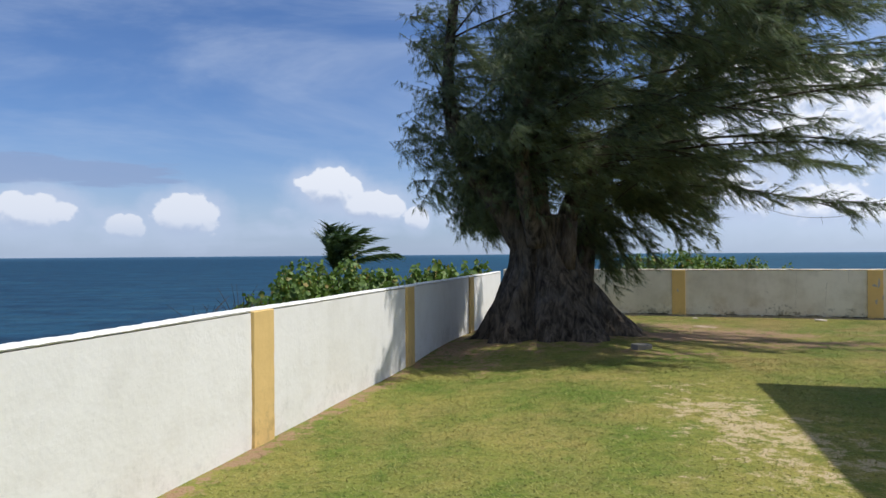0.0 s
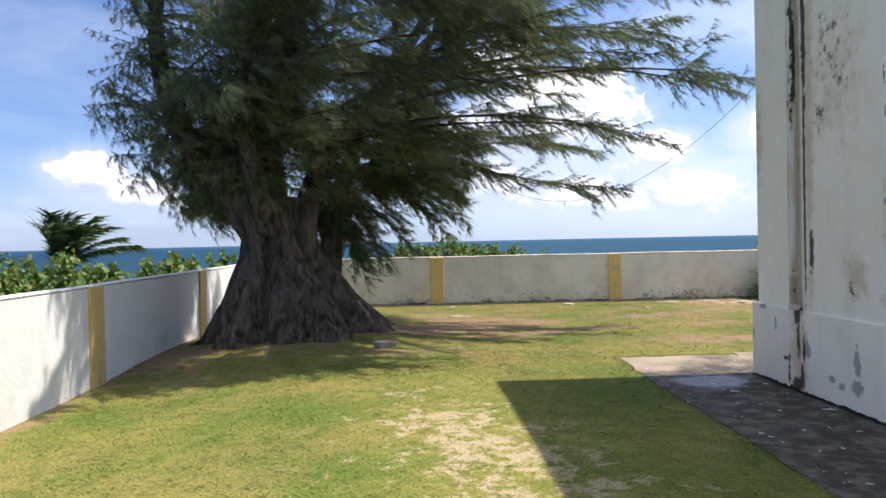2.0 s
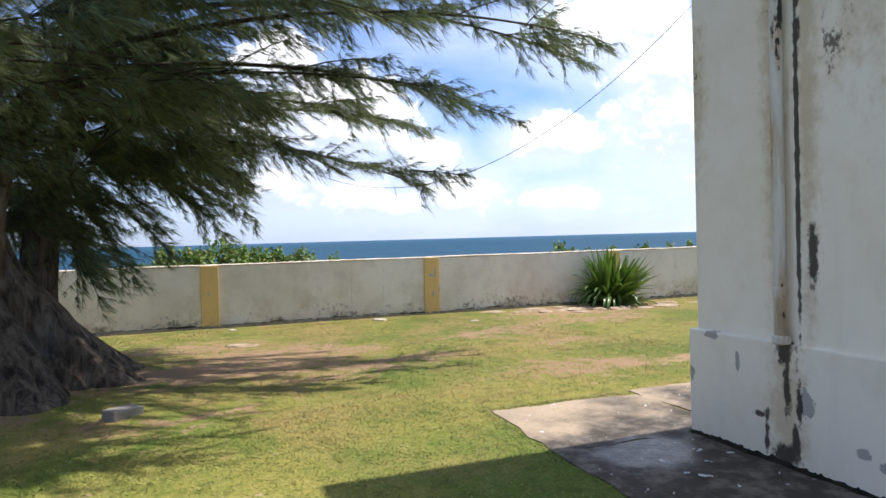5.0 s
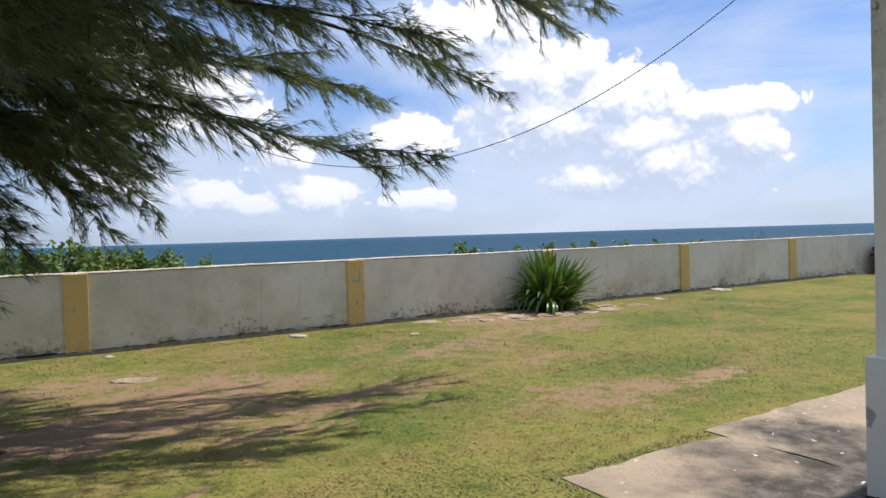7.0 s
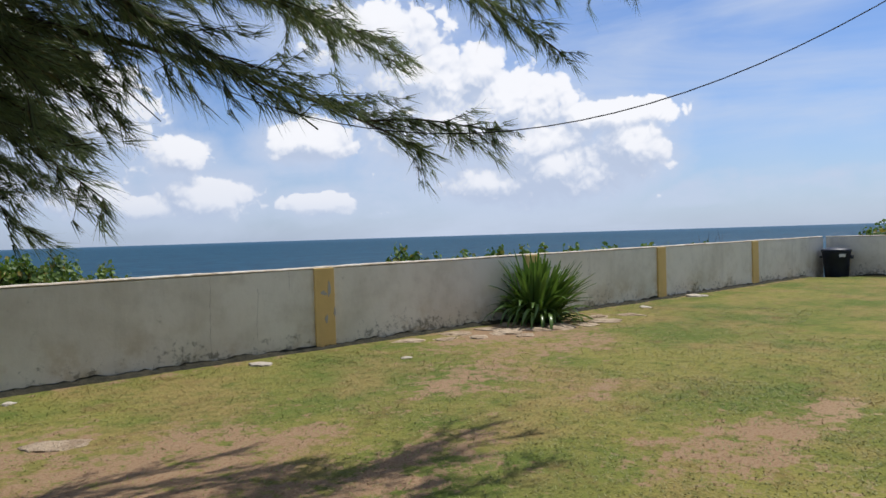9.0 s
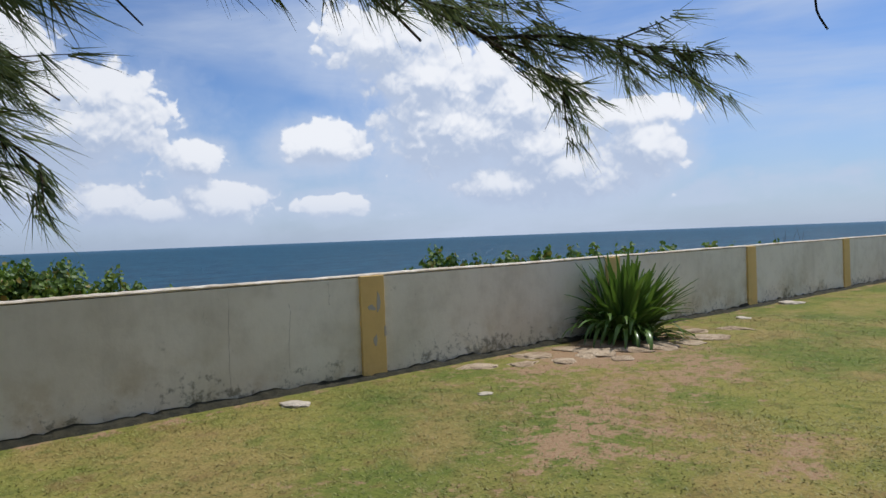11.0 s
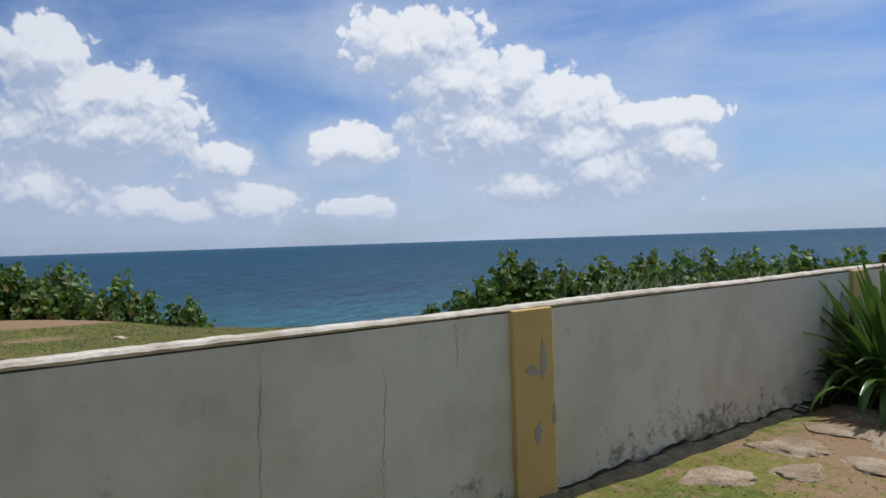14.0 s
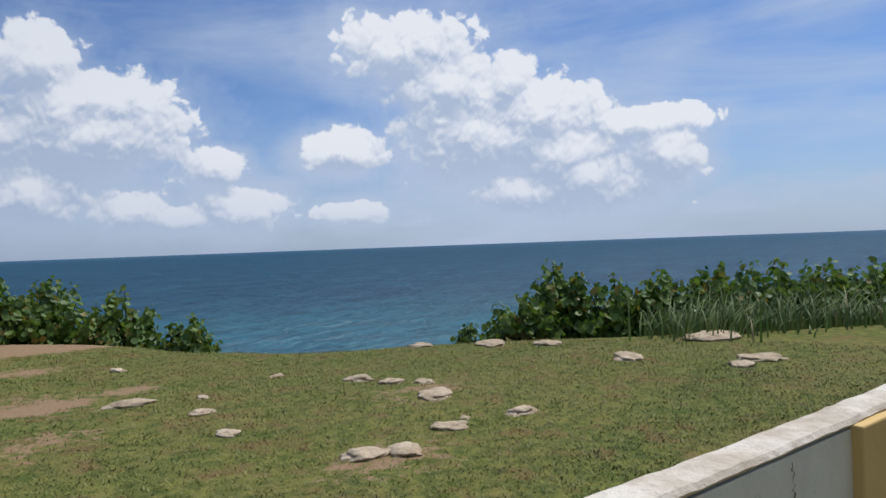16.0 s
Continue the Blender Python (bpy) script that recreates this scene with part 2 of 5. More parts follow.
def house_marks(N, p, c):
    """Drain streaks, mould and flaked paint on the house's front: along the front, height, half width, half height, strength."""
    rel = N.vec("SUBTRACT", p, tuple(HOUSE_CORNER))
    front = N.xyz(N.vec("DOT_PRODUCT", rel, tuple(FACE)), N.split(p)[2], 0.0)
    rough = N.math("SUBTRACT", N.noise(p, 9.0, 6, 0.65), 0.5)
    fine = N.math("SUBTRACT", N.noise(N.stretch(p, (1, 1, 0.6)), 30.0, 5, 0.7), 0.5)

    def field(spots, ragged, grain):
        best = None
        for a, z, w, h, k in spots:
            d = N.vec("LENGTH", N.vec("MULTIPLY", N.vec("SUBTRACT", front, (a, z, 0)), (1 / w, 1 / h, 0)))
            d = N.math("MULTIPLY_ADD", d, -k, k)
            best = d if best is None else N.math("MAXIMUM", best, d)
        best = N.math("MULTIPLY_ADD", rough, ragged, best)
        return N.math("MULTIPLY_ADD", fine, grain, best)
    wash = field([(0.70, 2.9, 0.13, 2.6, 0.9), (0.94, 2.7, 0.12, 2.3, 0.8), (0.80, 0.45, 0.2, 0.6, 0.9), (0.06, 2.4, 0.14, 0.7, 0.7),
                  (1.54, 1.17, 0.17, 0.24, 0.9), (1.3, 2.75, 0.4, 0.8, 0.5), (2.3, 1.02, 0.8, 0.08, 0.5), (1.98, 1.6, 0.16, 0.5, 0.5)], 1.5, 0.7)
    c = N.mix(N.step(wash, 0.0, 0.7, 0.0, 0.75), c, (0.60, 0.485, 0.31))
    bare = field([(0.93, 0.53, 0.085, 0.14, 1.0), (1.58, 0.52, 0.06, 0.20, 1.0), (1.585, 0.34, 0.11, 0.11, 1.0), (1.40, 0.31, 0.065, 0.05, 1.0),
                  (1.27, 0.345, 0.065, 0.045, 1.0), (0.20, 0.825, 0.09, 0.04, 1.0), (0.43, 0.68, 0.025, 0.13, 1.0), (0.02, 0.56, 0.05, 0.08, 1.0),
                  (1.97, 2.35, 0.06, 0.08, 1.0), (1.94, 1.72, 0.065, 0.06, 1.0), (1.98, 1.47, 0.08, 0.09, 1.0), (2.32, 1.69, 0.075, 0.12, 1.0)], 1.7, 0.9)
    c = N.mix(N.step(bare, 0.34, 0.40), c, (0.42, 0.40, 0.355))
    specks = field([(1.22, 2.95, 0.36, 0.65, 0.5), (1.38, 2.72, 0.16, 0.14, 0.6), (1.10, 2.50, 0.12, 0.20, 0.6), (1.50, 1.08, 0.13, 0.18, 0.6),
                    (0.06, 2.5, 0.08, 0.5, 0.5), (1.93, 2.6, 0.03, 0.2, 0.7), (0.70, 2.9, 0.07, 1.5, 0.7), (2.34, 1.5, 0.05, 0.06, 0.8)], 1.9, 1.7)
    c = N.mix(N.step(specks, 0.42, 0.72, 0.0, 0.85), c, (0.10, 0.085, 0.062))
    black = field([(0.878, 3.4, 0.048, 1.5, 1.0), (0.872, 2.0, 0.024, 1.7, 1.2), (0.965, 1.37, 0.05, 0.26, 1.0), (0.79, 0.80, 0.09, 0.10, 1.0),
                   (0.80, 0.60, 0.045, 0.34, 0.7), (0.885, 0.50, 0.035, 0.22, 0.9), (0.655, 0.30, 0.035, 0.20, 0.9), (0.78, 0.20, 0.16, 0.11, 1.0), (0.86, 0.30, 0.04, 0.18, 0.9),
                   (0.72, 3.2, 0.03, 0.8, 0.7), (0.60, 0.40, 0.07, 0.03, 0.8)], 1.5, 0.9)
    return N.mix(N.step(black, 0.22, 0.55, 0.0, 0.93), c, (0.045, 0.038, 0.030))


HOUSE = plaster("house_plaster", (0.89, 0.84, 0.715), (0.82, 0.74, 0.57), 0.0, 0.22, 0.6, house_marks)
YELLOW = plaster("yellow_paint", (0.72, 0.50, 0.20), (0.60, 0.41, 0.16), 0.35, 0.35, 0.5)
BARE = plaster("bare_cement", (0.45, 0.42, 0.375), (0.34, 0.315, 0.28), 0.0, 0.5, 0.6)
STAIN = plaster("rust_and_mould", (0.07, 0.062, 0.052), (0.18, 0.13, 0.09), 0.0, 0.5, 0.9)


def turf_colour(N, flat):
    """Green, straw and rusty tones in drifts, with tufts and thin spots."""
    patch = N.noise(flat, 0.55, 5, 0.62)
    drift = N.noise(N.vec("ADD", flat, (31, 7, 0)), 0.9, 5, 0.6)
    tuft = N.noise(flat, 5.0, 6, 0.7)
    # greener by the walls and the house, drier and rustier out in the open lawn
    dry = N.step(N.vec("DOT_PRODUCT", flat, (0.45, 0.9, 0.0)), 6.0, 13.0)
    c = N.mix(N.step(patch, 0.36, 0.62), (0.118, 0.168, 0.027), (0.270, 0.245, 0.060))
    c = N.mix(N.math("MULTIPLY", N.step(drift, 0.45, 0.64), N.step(dry, 0.0, 1.0, 0.30, 0.8)), c, (0.33, 0.235, 0.088))
    c = N.mix(N.math("MULTIPLY", N.step(tuft, 0.52, 0.74), 0.45), c, (0.32, 0.275, 0.090))
    c = N.mix(N.math("MULTIPLY", N.step(tuft, 0.46, 0.28), 0.45), c, (0.066, 0.125, 0.016))
    mottle = N.noise(N.vec("ADD", flat, (5, 19, 0)), 2.1, 5, 0.72)
    c = N.mix(N.math("MULTIPLY", N.step(mottle, 0.53, 0.68), N.step(dry, 0.0, 1.0, 0.12, 0.62)), c, (0.20, 0.115, 0.052))
    c = N.mix(N.math("MULTIPLY", N.step(mottle, 0.46, 0.34), 0.5), c, (0.075, 0.145, 0.018))
    c = N.mix(N.math("MULTIPLY", dry, 0.24), c, (0.115, 0.100, 0.036))
    # rough, unmown turf on the bluff beyond the wall
    wild = N.step(N.vec("DOT_PRODUCT", flat, (0.2865, 0.9581, 0.0)), 16.0, 16.3)
    clod = N.noise(flat, 8.0, 5, 0.75)
    c = N.mix(N.math("MULTIPLY", N.step(clod, 0.50, 0.36), 0.42), c, (0.065, 0.088, 0.022))
    c = N.mix(N.math("MULTIPLY", N.step(clod, 0.55, 0.70), 0.38), c, (0.31, 0.25, 0.105))
    rough = N.mix(N.step(clod, 0.40, 0.62), (0.068, 0.092, 0.021), (0.185, 0.182, 0.048))
    rough = N.mix(N.math("MULTIPLY", N.step(mottle, 0.52, 0.62), 0.75), rough, (0.19, 0.115, 0.055))
    rough = N.mix(0.3, rough, c)
    c = N.mix(wild, c, rough)
    return c, tuft


def ground_material():
    m, N, b = material("lawn", 0.95, 0, 0.1)
    p = place(N)
    flat = N.stretch(p, (1, 1, 0.2))
    wear = N.t.nodes.new("ShaderNodeAttribute")
    wear.attribute_name = "wear"
    wear = wear.outputs["Fac"]
    cliff = N.t.nodes.new("ShaderNodeAttribute")
    cliff.attribute_name = "cliff"
    fine = N.noise(flat, 42.0, 4, 0.7)
    c, tuft = turf_colour(N, flat)
    w = N.math("ADD", wear, N.math("MULTIPLY", N.math("SUBTRACT", tuft, 0.5), 2.1))
    w = N.math("ADD", w, N.math("MULTIPLY", N.math("SUBTRACT", N.noise(flat, 1.7, 5, 0.65), 0.5), 1.1))
    w = N.math("ADD", w, N.math("MULTIPLY", N.math("SUBTRACT", N.noise(flat, 16.0, 4, 0.7), 0.5), 1.1))
    earth = N.mix(N.step(fine, 0.3, 0.7), (0.21, 0.12, 0.068), (0.42, 0.29, 0.175))
    sand = N.mix(N.step(fine, 0.3, 0.7), (0.34, 0.24, 0.12), (0.62, 0.52, 0.32))
    soil = N.mix(N.math("MULTIPLY", N.step(N.split(p)[1], 8.6, 7.2), N.step(N.split(p)[0], 0.4, 1.4)), earth, sand)
    c = N.mix(N.step(w, 0.40, 0.72), c, soil)
    c = N.mix(N.math("MULTIPLY", N.step(fine, 0.40, 0.72), 0.72), c, N.mix(0.6, c, (0.03, 0.035, 0.012)))
    c = N.mix(N.math("MULTIPLY", N.step(N.noise(flat, 15.0, 5, 0.7), 0.55, 0.75), 0.3), c, (0.32, 0.25, 0.12))
    c = N.mix(cliff.outputs["Fac"], c, (0.20, 0.15, 0.10))
    N.t.links.new(c, b.inputs["Base Color"])
    bump(N, b, N.math("ADD", N.math("MULTIPLY", tuft, 0.8), N.math("MULTIPLY", fine, 0.5)), 0.6, 0.025)
    return m


def blade_material():
    m, N, b = material("grass_blades", 0.6, 0, 0.2)
    g = N.t.nodes.new("ShaderNodeNewGeometry")
    c, tuft = turf_colour(N, N.stretch(g.outputs["Position"], (1, 1, 0.2)))
    c = N.mix(N.math("MULTIPLY", N.step(g.outputs["Random Per Island"], 0.35, 1.0), 0.55), c, (0.30, 0.30, 0.085))
    c = N.mix(N.math("MULTIPLY", N.step(g.outputs["Random Per Island"], 0.35, 0.0), 0.35), c, (0.055, 0.105, 0.014))
    N.t.links.new(c, b.inputs["Base Color"])
    return m


def sea_material():
    m, N, b = material("sea_water", 0.16, 0, 0.12)
    p = place(N)
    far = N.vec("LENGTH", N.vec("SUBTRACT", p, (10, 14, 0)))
    n1 = N.noise(N.stretch(p, (0.012, 0.02, 1)), 1.0, 5, 0.6)
    shallow = N.step(N.math("ADD", far, N.math("MULTIPLY", N.math("SUBTRACT", n1, 0.5), 190.0)), 190.0, 70.0)
    east = N.step(N.math("SUBTRACT", N.split(p)[0], N.math("MULTIPLY", N.split(p)[1], 0.35)), -30.0, 45.0)
    shallow = N.math("MULTIPLY", shallow, east)
    streak = N.noise(N.stretch(p, (0.02, 0.05, 1)), 1.0, 6, 0.65)
    deep = N.mix(N.step(streak, 0.35, 0.7), (0.005, 0.036, 0.080), (0.009, 0.054, 0.105))
    open_sea = N.mix(N.step(streak, 0.35, 0.7), (0.010, 0.058, 0.108), (0.018, 0.085, 0.140))
    c = N.mix(N.step(N.split(p)[0], -250.0, 250.0), deep, open_sea)
    c = N.mix(shallow, c, (0.020, 0.118, 0.162))
    chop = N.noise(N.stretch(p, (0.35, 0.7, 1)), 0.5, 6, 0.7)
    c = N.mix(N.math("MULTIPLY", N.step(chop, 0.40, 0.60), 0.8), c, N.mix(0.55, c, (0.002, 0.012, 0.03)))
    swell = N.noise(N.stretch(p, (0.05, 0.12, 1)), 1.0, 6, 0.72)
    c = N.mix(N.step(swell, 0.44, 0.66, 0.0, 0.55), c, N.mix(0.35, c, (0.05, 0.16, 0.21)))
    c = N.mix(N.step(swell, 0.46, 0.30, 0.0, 0.5), c, N.mix(0.6, c, (0.003, 0.02, 0.045)))
    # distance haze towards the horizon, mixed into the water's colour
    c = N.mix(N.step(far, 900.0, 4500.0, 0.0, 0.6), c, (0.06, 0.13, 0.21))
    foam = N.noise(p, 0.16, 8, 0.72)
    c = N.mix(N.step(foam, 0.735, 0.77), c, (0.7, 0.75, 0.78))
    N.t.links.new(c, b.inputs["Base Color"])
    wave = N.math("ADD", N.noise(N.stretch(p, (0.55, 0.9, 1)), 0.55, 6, 0.6), N.math("MULTIPLY", N.noise(p, 0.09, 3, 0.5), 1.6))
    bump(N, b, wave, 1.0, 1.2)
    b.inputs["Specular IOR Level"].default_value = 0.0
    gl = N.t.nodes.new("ShaderNodeBsdfGlossy")
    gl.inputs["Roughness"].default_value = 0.3
    N.t.links.new(b.inputs["Normal"].links[0].from_socket, gl.inputs["Normal"])
    mx = N.t.nodes.new("ShaderNodeMixShader")
    mx.inputs[0].default_value = 0.09
    N.t.links.new(b.outputs[0], mx.inputs[1])
    N.t.links.new(gl.outputs[0], mx.inputs[2])
    N.t.links.new(mx.outputs[0], N.t.nodes["Material Output"].inputs[0])
    return m


def bark_material(name, dark, light, scale=1.0):
    m, N, b = material(name, 0.92, 0, 0.15)
    p = place(N)
    v = N.stretch(p, (1, 1, 0.22))
    ridge = N.noise(v, 11.0 * scale, 8, 0.7, 0.5)
    blot = N.noise(p, 1.8 * scale, 5, 0.6)
    c = N.mix(N.step(ridge, 0.33, 0.68), dark, light)
    c = N.mix(N.math("MULTIPLY", N.step(blot, 0.5, 0.75), 0.5), c, tuple(0.5 * (a + 0.22) for a in light))
    N.t.links.new(c, b.inputs["Base Color"])
    bump(N, b, N.math("ADD", ridge, N.math("MULTIPLY", N.noise(p, 30.0 * scale, 4), 0.3)), 0.9, 0.05)
    return m


def leaf_material(name, dark, light, old=None, rough=0.5, thin=0.35):
    """Leaves that vary from piece to piece and let some light through."""
    m, N, b = material(name, rough, 0, 0.35)
    g = N.t.nodes.new("ShaderNodeNewGeometry")
    r = g.outputs["Random Per Island"]
    c = N.mix(r, dark, light)
    big = N.noise(g.outputs["Position"], 0.9, 3, 0.5)
    c = N.mix(N.step(big, 0.4, 0.65), c, N.mix(0.5, c, light))
    if old:
        c = N.mix(N.step(r, 0.88, 0.97), c, old)
    N.t.links.new(c, b.inputs["Base Color"])
    tr = N.t.nodes.new("ShaderNodeBsdfTranslucent")
    N.put(tr.inputs[0], N.mix(1.0, c, (1.1, 1.15, 0.7), "MULTIPLY"))
    mx = N.t.nodes.new("ShaderNodeMixShader")
    mx.inputs[0].default_value = thin
    N.t.links.new(b.outputs[0], mx.inputs[1])
    N.t.links.new(tr.outputs[0], mx.inputs[2])
    N.t.links.new(mx.outputs[0], N.t.nodes["Material Output"].inputs[0])
    return m


def blotched(name, a, b2, scale, rough=0.85, relief=0.6, depth=0.02, spec=0.3, specks=None):
    m, N, b = material(name, rough, 0, spec)
    p = place(N)
    n1, n2 = N.noise(p, scale, 6, 0.65), N.noise(p, scale * 9, 5, 0.65)
    c = N.mix(N.step(n1, 0.34, 0.68), a, b2)
    c = N.mix(N.math("MULTIPLY", N.step(n2, 0.5, 0.75), 0.4), c, tuple(0.6 * v for v in a))
    if specks:
        c = N.mix(N.step(N.noise(p, 38.0, 3, 0.5), 0.68, 0.72), c, specks)
    N.t.links.new(c, b.inputs["Base Color"])
    bump(N, b, N.math("ADD", n1, N.math("MULTIPLY", n2, 0.5)), relief, depth)
    return m


def slab_material():
    m, N, b = material("concrete_apron", 0.85, 0, 0.2)
    p = place(N)
    n1, n2 = N.noise(p, 1.6, 6, 0.65), N.noise(p, 30.0, 4, 0.6)
    moss = N.noise(p, 0.8, 5, 0.6)
    c = N.mix(N.step(n1, 0.35, 0.7), (0.41, 0.32, 0.22), (0.30, 0.235, 0.165))
    c = N.mix(N.math("MULTIPLY", N.step(n2, 0.52, 0.7), 0.5), c, (0.17, 0.14, 0.105))
    # mould by the house, its colour also darkened to deepen the shade there
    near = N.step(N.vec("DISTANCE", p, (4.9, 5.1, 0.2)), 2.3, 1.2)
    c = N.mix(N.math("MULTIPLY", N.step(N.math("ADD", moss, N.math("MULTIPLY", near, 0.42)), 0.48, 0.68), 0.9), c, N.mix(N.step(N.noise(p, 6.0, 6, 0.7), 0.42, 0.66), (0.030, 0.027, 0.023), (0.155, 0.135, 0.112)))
    c = N.mix(N.step(N.noise(p, 17.0, 2, 0.4), 0.73, 0.76), c, (0.6, 0.6, 0.58))
    N.t.links.new(c, b.inputs["Base Color"])
    wet = N.step(N.math("ADD", N.vec("DISTANCE", p, (5.15, 6.55, 0.2)), N.math("MULTIPLY", n1, 0.7)), 0.85, 0.55)
    N.put(b.inputs["Roughness"], N.step(wet, 0.0, 1.0, 0.8, 0.28))
    bump(N, b, N.math("ADD", n1, N.math("MULTIPLY", n2, 0.6)), 0.5, 0.015)
    return m


def pipe_material():
    m, N, b = material("stained_pipe_paint", 0.65, 0, 0.3)
    p = place(N)
    run = N.noise(N.stretch(p, (14, 14, 1.6)), 1.0, 6, 0.65)
    spot = N.noise(p, 13.0, 6, 0.7)
    c = N.mix(N.step(run, 0.40, 0.62), (0.66, 0.63, 0.55), (0.50, 0.38, 0.24))
    black = N.math("ADD", run, N.math("MULTIPLY", N.math("SUBTRACT", spot, 0.5), 0.7))
    black = N.math("ADD", black, N.step(N.split(p)[2], 1.6, 3.0, -0.06, 0.10))
    c = N.mix(N.step(black, 0.60, 0.66), c, (0.04, 0.036, 0.032))
    N.t.links.new(c, b.inputs["Base Color"])
    bump(N, b, run, 0.5, 0.008)
    return m


LAWN = ground_material()
BLADE = blade_material()
SEA = sea_material()
BARK = bark_material("casuarina_bark", (0.022, 0.017, 0.013), (0.165, 0.132, 0.098))
CUTWOOD = bark_material("cut_wood", (0.08, 0.06, 0.045), (0.20, 0.155, 0.115), 2.0)
TWIG = bark_material("twig_bark", (0.035, 0.028, 0.022), (0.11, 0.085, 0.065), 3.0)
NEEDLE = leaf_material("casuarina_needles", (0.036, 0.062, 0.043), (0.205, 0.250, 0.132), (0.16, 0.13, 0.065), 0.5, 0.40)
GRAPE = leaf_material("sea_grape_leaves", (0.045, 0.100, 0.022), (0.18, 0.26, 0.055), (0.26, 0.20, 0.05), 0.52, 0.3)
PALM = leaf_material("palm_leaflets", (0.030, 0.062, 0.022), (0.075, 0.115, 0.035), None, 0.4, 0.25)
STRAP = leaf_material("strap_leaves", (0.030, 0.078, 0.018), (0.125, 0.205, 0.042), (0.28, 0.24, 0.10), 0.30, 0.22)
REED = leaf_material("tall_grass_blades", (0.055, 0.105, 0.028), (0.19, 0.25, 0.08), (0.30, 0.25, 0.12), 0.6, 0.3)
COPING = blotched("coping_cement", (0.46, 0.375, 0.275), (0.74, 0.67, 0.565), 3.4, 0.9, 1.0, 0.02)
ROCK = blotched("limestone", (0.38, 0.285, 0.185), (0.58, 0.46, 0.325), 5.0, 0.9, 0.7, 0.03)
OUTCROP = blotched("earthy_limestone", (0.30, 0.215, 0.135), (0.50, 0.39, 0.27), 4.0, 0.95, 1.0, 0.05)
PALE = blotched("pale_stone", (0.40, 0.34, 0.265), (0.56, 0.49, 0.40), 5.0, 0.9, 0.7, 0.03)
SLAB = slab_material()
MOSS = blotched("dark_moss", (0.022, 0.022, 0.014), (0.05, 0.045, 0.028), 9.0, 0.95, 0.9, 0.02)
PIPE = pipe_material()
NAVY = blotched("navy_plastic", (0.012, 0.016, 0.030), (0.022, 0.028, 0.045), 3.0, 0.45, 0.2, 0.005)
CHIP = blotched("paint_chip", (0.58, 0.58, 0.56), (0.70, 0.70, 0.68), 20.0, 0.8, 0.4, 0.004)
FRAME = blotched("window_frame_paint", (0.50, 0.48, 0.43), (0.62, 0.60, 0.55), 6.0, 0.6, 0.3, 0.004)
OLDBLOCK = blotched("old_concrete", (0.16, 0.15, 0.13), (0.24, 0.22, 0.19), 8.0, 0.9, 0.8, 0.01)
CABLE = blotched("black_cable", (0.012, 0.012, 0.013), (0.03, 0.03, 0.03), 10.0, 0.5, 0.2, 0.002)
DARKROOM = blotched("dim_room_paint", (0.16, 0.15, 0.14), (0.22, 0.21, 0.19), 1.5, 0.9, 0.2, 0.005)


def glass_material():
    m, N, b = material("window_glass", 0.05, 0, 0.6)
    b.inputs["Base Color"].default_value = (0.9, 0.95, 0.95, 1)
    b.inputs["Transmission Weight"].default_value = 1.0
    b.inputs["IOR"].default_value = 1.45
    return m


GLASS = glass_material()


# ---- building blocks ----
def mesh_of(name, verts, faces, mat, smooth=False):
    me = bpy.data.meshes.new(name)
    me.from_pydata([tuple(v) for v in verts], [], faces)
    me.materials.append(mat)
    if smooth:
        me.shade_smooth()
    me.update()
    return me


def thing(name, label, category, at=(0, 0, 0), group="", kind=""):
    """An Empty at the base of a thing, to carry its parts."""
    ob = new(name)
    ob.location = at
    ob.empty_display_size = 0.1
    return tagged(ob, label, category, group, kind)


def part(name, me, mat, parent=None, label="", smooth=False):
    """Links a bmesh or a mesh, in the parent's own space, as one object."""
    if isinstance(me, bmesh.types.BMesh):
        bm, me = me, bpy.data.meshes.new(name)
        bm.to_mesh(me)
        bm.free()
        me.materials.append(mat)
        if smooth:
            me.shade_smooth()
    ob = new(name, me)
    if parent is not None:
        ob.parent = parent
    return tagged(ob, label) if label else ob


def box_bm(x0, y0, z0, x1, y1, z1, bevel=0.0, m=None):
    bm = bmesh.new()
    bmesh.ops.create_cube(bm, size=1)
    for v in bm.verts:
        v.co = Vector(((x0 + x1) / 2 + v.co.x * (x1 - x0), (y0 + y1) / 2 + v.co.y * (y1 - y0), (z0 + z1) / 2 + v.co.z * (z1 - z0)))
    if bevel:
        bmesh.ops.bevel(bm, geom=bm.edges[:], offset=bevel, segments=2, affect="EDGES", profile=0.5)
    if m is not None:
        bm.transform(m)
    return bm


def tube_mesh(name, pts, radii, mat, sides=8, cap=True):
    """A tapered tube through points."""
    verts, faces = [], []
    up = Vector((0.31, 0.17, 0.93)).normalized()
    for i, p in enumerate(pts):
        a = Vector(pts[max(i - 1, 0)])
        b = Vector(pts[min(i + 1, len(pts) - 1)])
        d = (b - a).normalized()
        s = d.cross(up)
        s = s.normalized() if s.length > 1e-4 else Vector((1, 0, 0))
        t = s.cross(d)
        for k in range(sides):
            g = 2 * math.pi * k / sides
            verts.append(Vector(p) + (s * math.cos(g) + t * math.sin(g)) * radii[i])
    for i in range(len(pts) - 1):
        for k in range(sides):
            k2 = (k + 1) % sides
            faces.append((i * sides + k, i * sides + k2, (i + 1) * sides + k2, (i + 1) * sides + k))
    if cap:
        faces.append(tuple(range(sides))[::-1])
        faces.append(tuple((len(pts) - 1) * sides + k for k in range(sides)))
    return mesh_of(name, verts, faces, mat, True)


